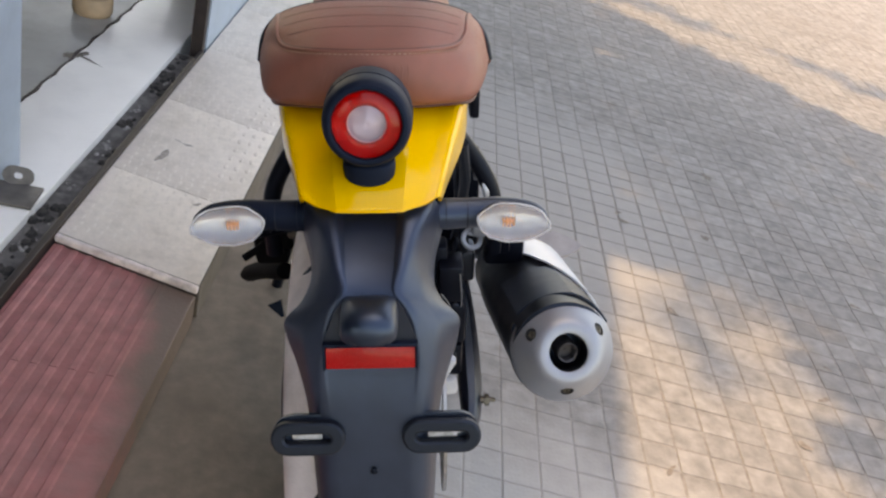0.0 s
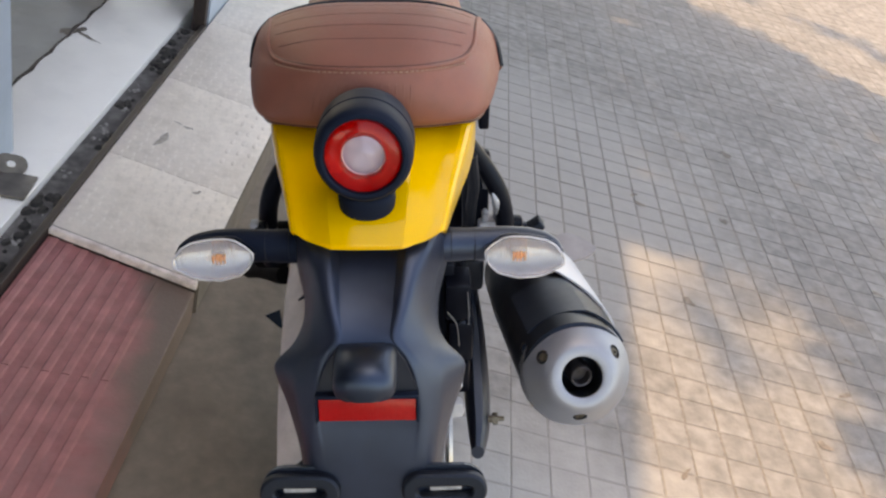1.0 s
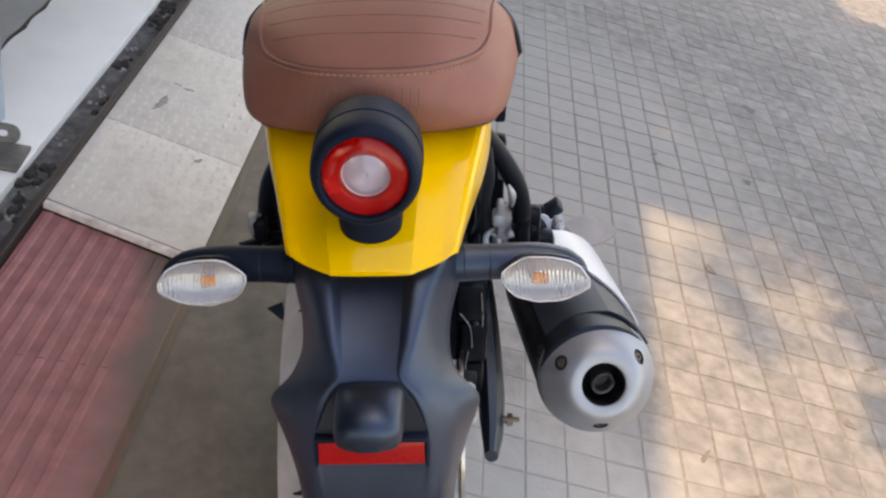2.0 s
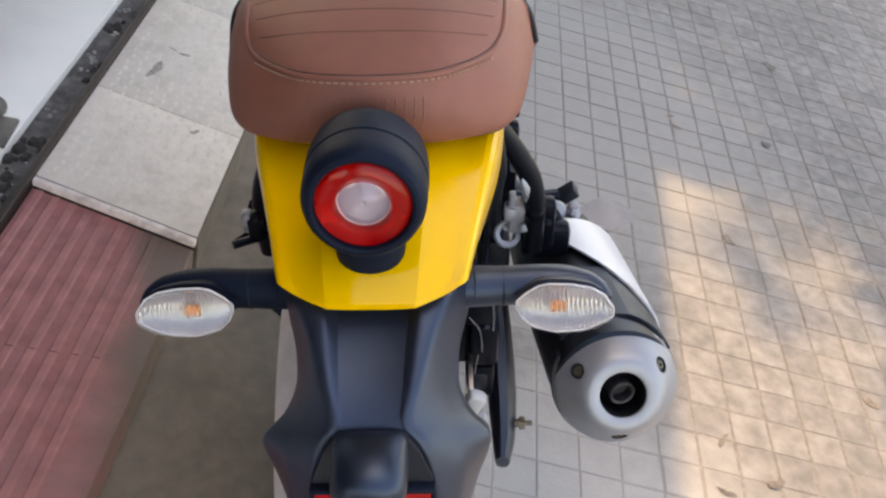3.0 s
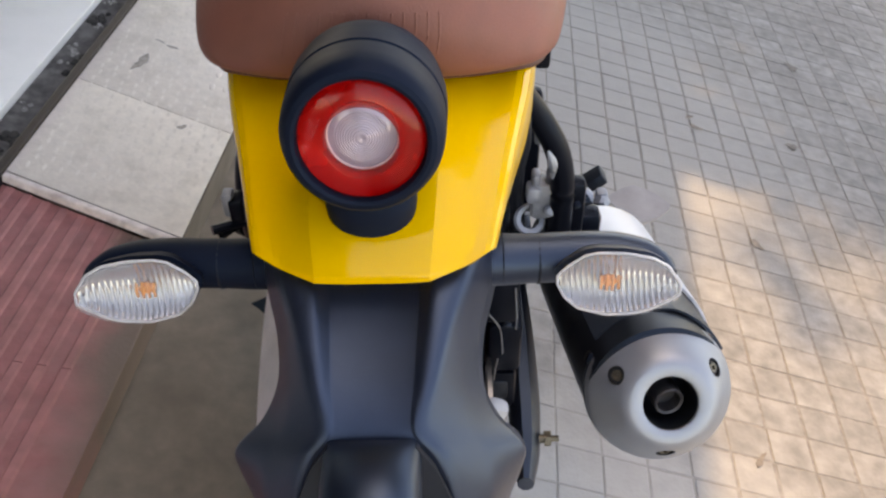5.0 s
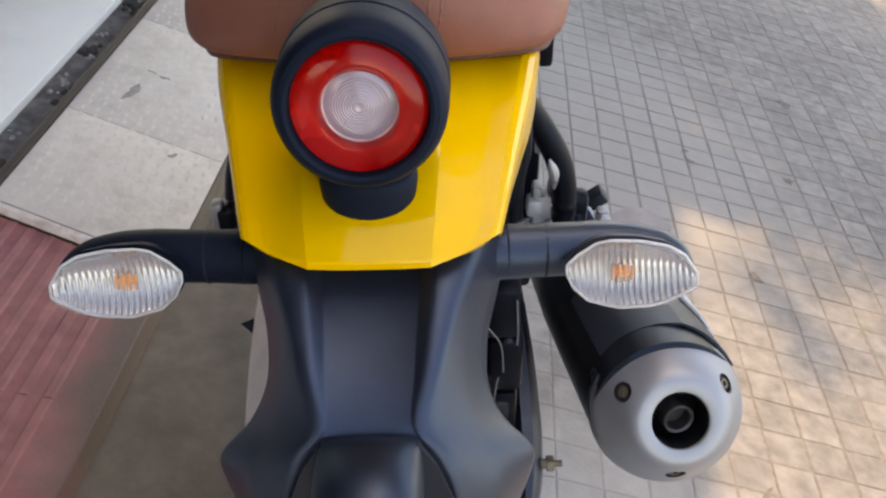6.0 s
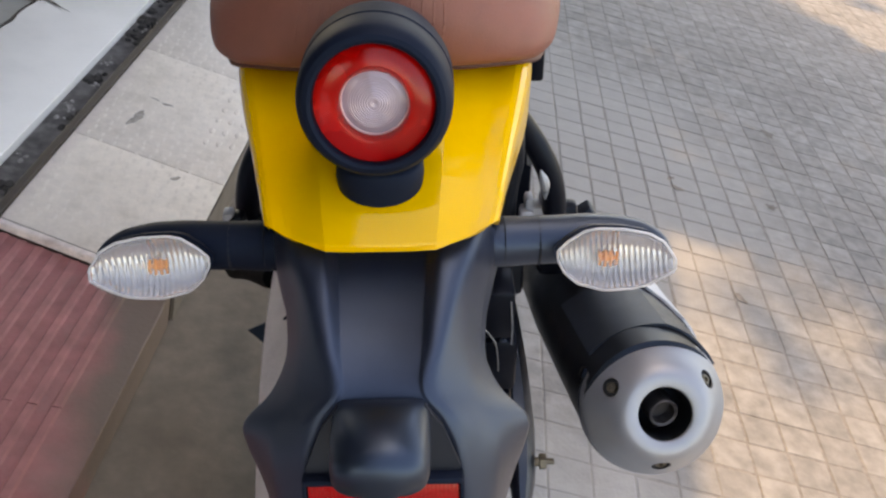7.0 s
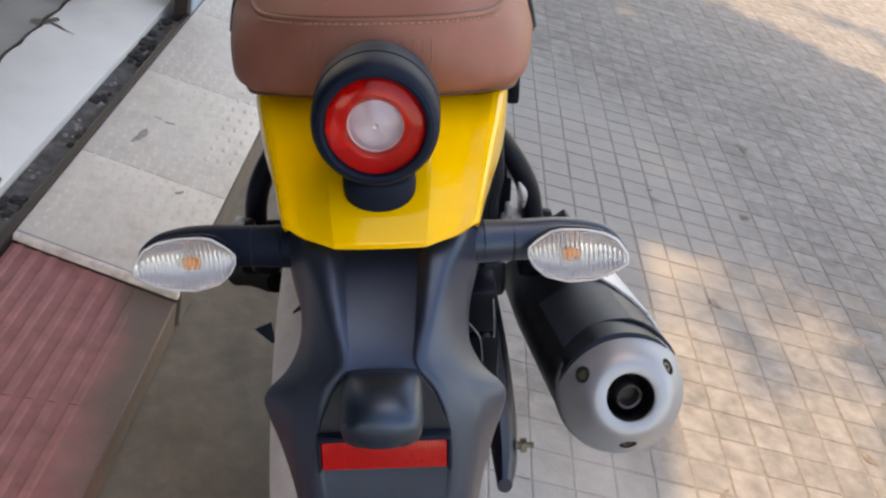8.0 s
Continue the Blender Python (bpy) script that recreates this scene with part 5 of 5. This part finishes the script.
def clump(x, y, rx, ry, turn, h, dens):
    c0, s0 = math.cos(turn), math.sin(turn)
    for _ in range(dens):
        r, a = math.sqrt(rng.random()), rng.uniform(0, 2 * math.pi)
        r *= 1 + rng.gauss(0, 0.07) + 0.12 * math.sin(5 * a + 1.3) + 0.09 * math.sin(11 * a) + 0.05 * math.sin(23 * a)
        p, q = rx * r * math.cos(a), ry * r * math.sin(a)
        leaf(shade_to(x + p * c0 - q * s0, y + p * s0 + q * c0, h + rng.uniform(-1.5, 0.45)))


for args in ((1.55, 2.76, 2.9, 0.90, -0.75, 4.4, 13500), (1.40, 1.52, 0.20, 0.10, -0.7, 4.2, 70), (1.30, 1.30, 0.16, 0.10, 0.3, 4.3, 40),
             (2.5, 3.95, 0.4, 0.10, -0.5, 4.6, 70), (1.6, 4.35, 0.4, 0.12, -0.3, 4.6, 60), (0.92, 2.05, 0.20, 0.16, -0.4, 4.3, 260), (1.10, 1.70, 0.36, 0.26, -0.5, 8.0, 52)):
    clump(*args)
me = bpy.data.meshes.new("crown")
me.from_pydata([tuple(v) for v in verts], [], faces)
me.materials.append(LEAF)
crown = new("crown", me)
crown.parent = tree

# ---------------------------------------------------------------- paving blocks
STEP_X, STEP_Y = Vector((0.0688, -0.0089, 0)), Vector((0.0056, 0.0657, 0))
GAP = 0.0026
PX, PY = STEP_X.normalized(), STEP_Y.normalized()
HX, HY = STEP_X.length / 2 - GAP / 2, STEP_Y.length / 2 - GAP / 2
ORIGIN = Vector((0.7419, 1.2368, 0))


def paver_mesh(bm, c, top, rot, hx, hy):
    u, v = PX * math.cos(rot) + PY * math.sin(rot), PY * math.cos(rot) - PX * math.sin(rot)
    lo = [bm.verts.new(c + u * (sx * hx) + v * (sy * hy) + Vector((0, 0, -0.02))) for sx, sy in ((-1, -1), (1, -1), (1, 1), (-1, 1))]
    mi = [bm.verts.new(c + u * (sx * hx) + v * (sy * hy) + Vector((0, 0, top - 0.0008))) for sx, sy in ((-1, -1), (1, -1), (1, 1), (-1, 1))]
    hi = [bm.verts.new(c + u * (sx * (hx - 0.0015)) + v * (sy * (hy - 0.0015)) + Vector((0, 0, top))) for sx, sy in ((-1, -1), (1, -1), (1, 1), (-1, 1))]
    f = [bm.faces.new(hi)]
    for a, b in ((lo, mi), (mi, hi)):
        for i in range(4):
            f.append(bm.faces.new((a[i], a[(i + 1) % 4], b[(i + 1) % 4], b[i])))
    return f


rng = random.Random(7)
near, laid = 0, ([], [])
protos = []
for k in range(4):
    bm = bmesh.new()
    paver_mesh(bm, Vector((0, 0, 0)), 0.0, 0.0, HX - 0.0006 * k, HY - 0.0004 * (3 - k))
    me = bpy.data.meshes.new("paver")
    bm.to_mesh(me)
    bm.free()
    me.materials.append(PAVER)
    protos.append(me)
for i in range(-19, 104):
    for j in range(-88, 112):
        c = ORIGIN + STEP_X * (i + 0.5) + STEP_Y * (j + 0.5)
        if c.x < at_edge(-0.15, c.y) - 0.02 or c.y > 8.5:
            continue
        top = rng.uniform(-0.0005, 0.0005)
        tilt = rng.gauss(0, 0.005), rng.gauss(0, 0.005)
        if 0.62 < c.x < 1.62 and 0.95 < c.y < 2.45 and near < 300:
            near += 1
            ob = new("paver", protos[rng.randrange(4)])
            ob.parent = ground
            ob.location, ob.rotation_euler = (c.x, c.y, top), (tilt[0], tilt[1], rng.gauss(0, 0.006))
        else:
            rot = rng.gauss(0, 0.006)
            u, v = PX * math.cos(rot) + PY * math.sin(rot), PY * math.cos(rot) - PX * math.sin(rot)
            if c.x < 0.13:
                continue
            rest_v, rest_f = laid
            b = len(rest_v)
            for cut, z in ((0, -0.02), (0, top - 0.0008), (0.0015, top)):
                for sx, sy in ((-1, -1), (1, -1), (1, 1), (-1, 1)):
                    p = c + u * (sx * (HX - cut)) + v * (sy * (HY - cut))
                    rest_v.append((p.x, p.y, z + (sx * tilt[1] + sy * tilt[0]) * 0.02))
            rest_f.append((b + 8, b + 9, b + 10, b + 11))
            for o in (0, 4):
                for s in range(4):
                    rest_f.append((b + o + s, b + o + (s + 1) % 4, b + o + 4 + (s + 1) % 4, b + o + 4 + s))
me = bpy.data.meshes.new("paving")
me.from_pydata(*[laid[0], [], laid[1]])
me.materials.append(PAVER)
paving = tagged(new("paving", me), "grey concrete paving blocks laid in rows", kind="stuff")
paving.parent = ground
# grimy cement film that hides the joints beside the step; its colour also holds shade
bm = bmesh.new()
rows = []
for j in range(201):
    y = -5.6 + 0.06 * j
    x1 = 0.235 + 0.022 * math.sin(6.3 * y) + 0.013 * math.sin(17 * y + 1) + 0.007 * math.sin(41 * y)
    rows.append([(at_edge(-0.30, y) + (x1 - at_edge(-0.30, y)) * k / 24, y, 0.0016 * min(1.0, (24 - k) / 6) + 0.0003 * math.sin(9 * y + k) - 0.0004 * (k == 24)) for k in range(25)])
sheet(bm, rows)
tagged(mesh_ob("cement_strip", bm, PAVER_DIRTY_SHADED), "grimy brown cement strip beside the shop step, some shade in its colour", "cement strip", kind="structure")
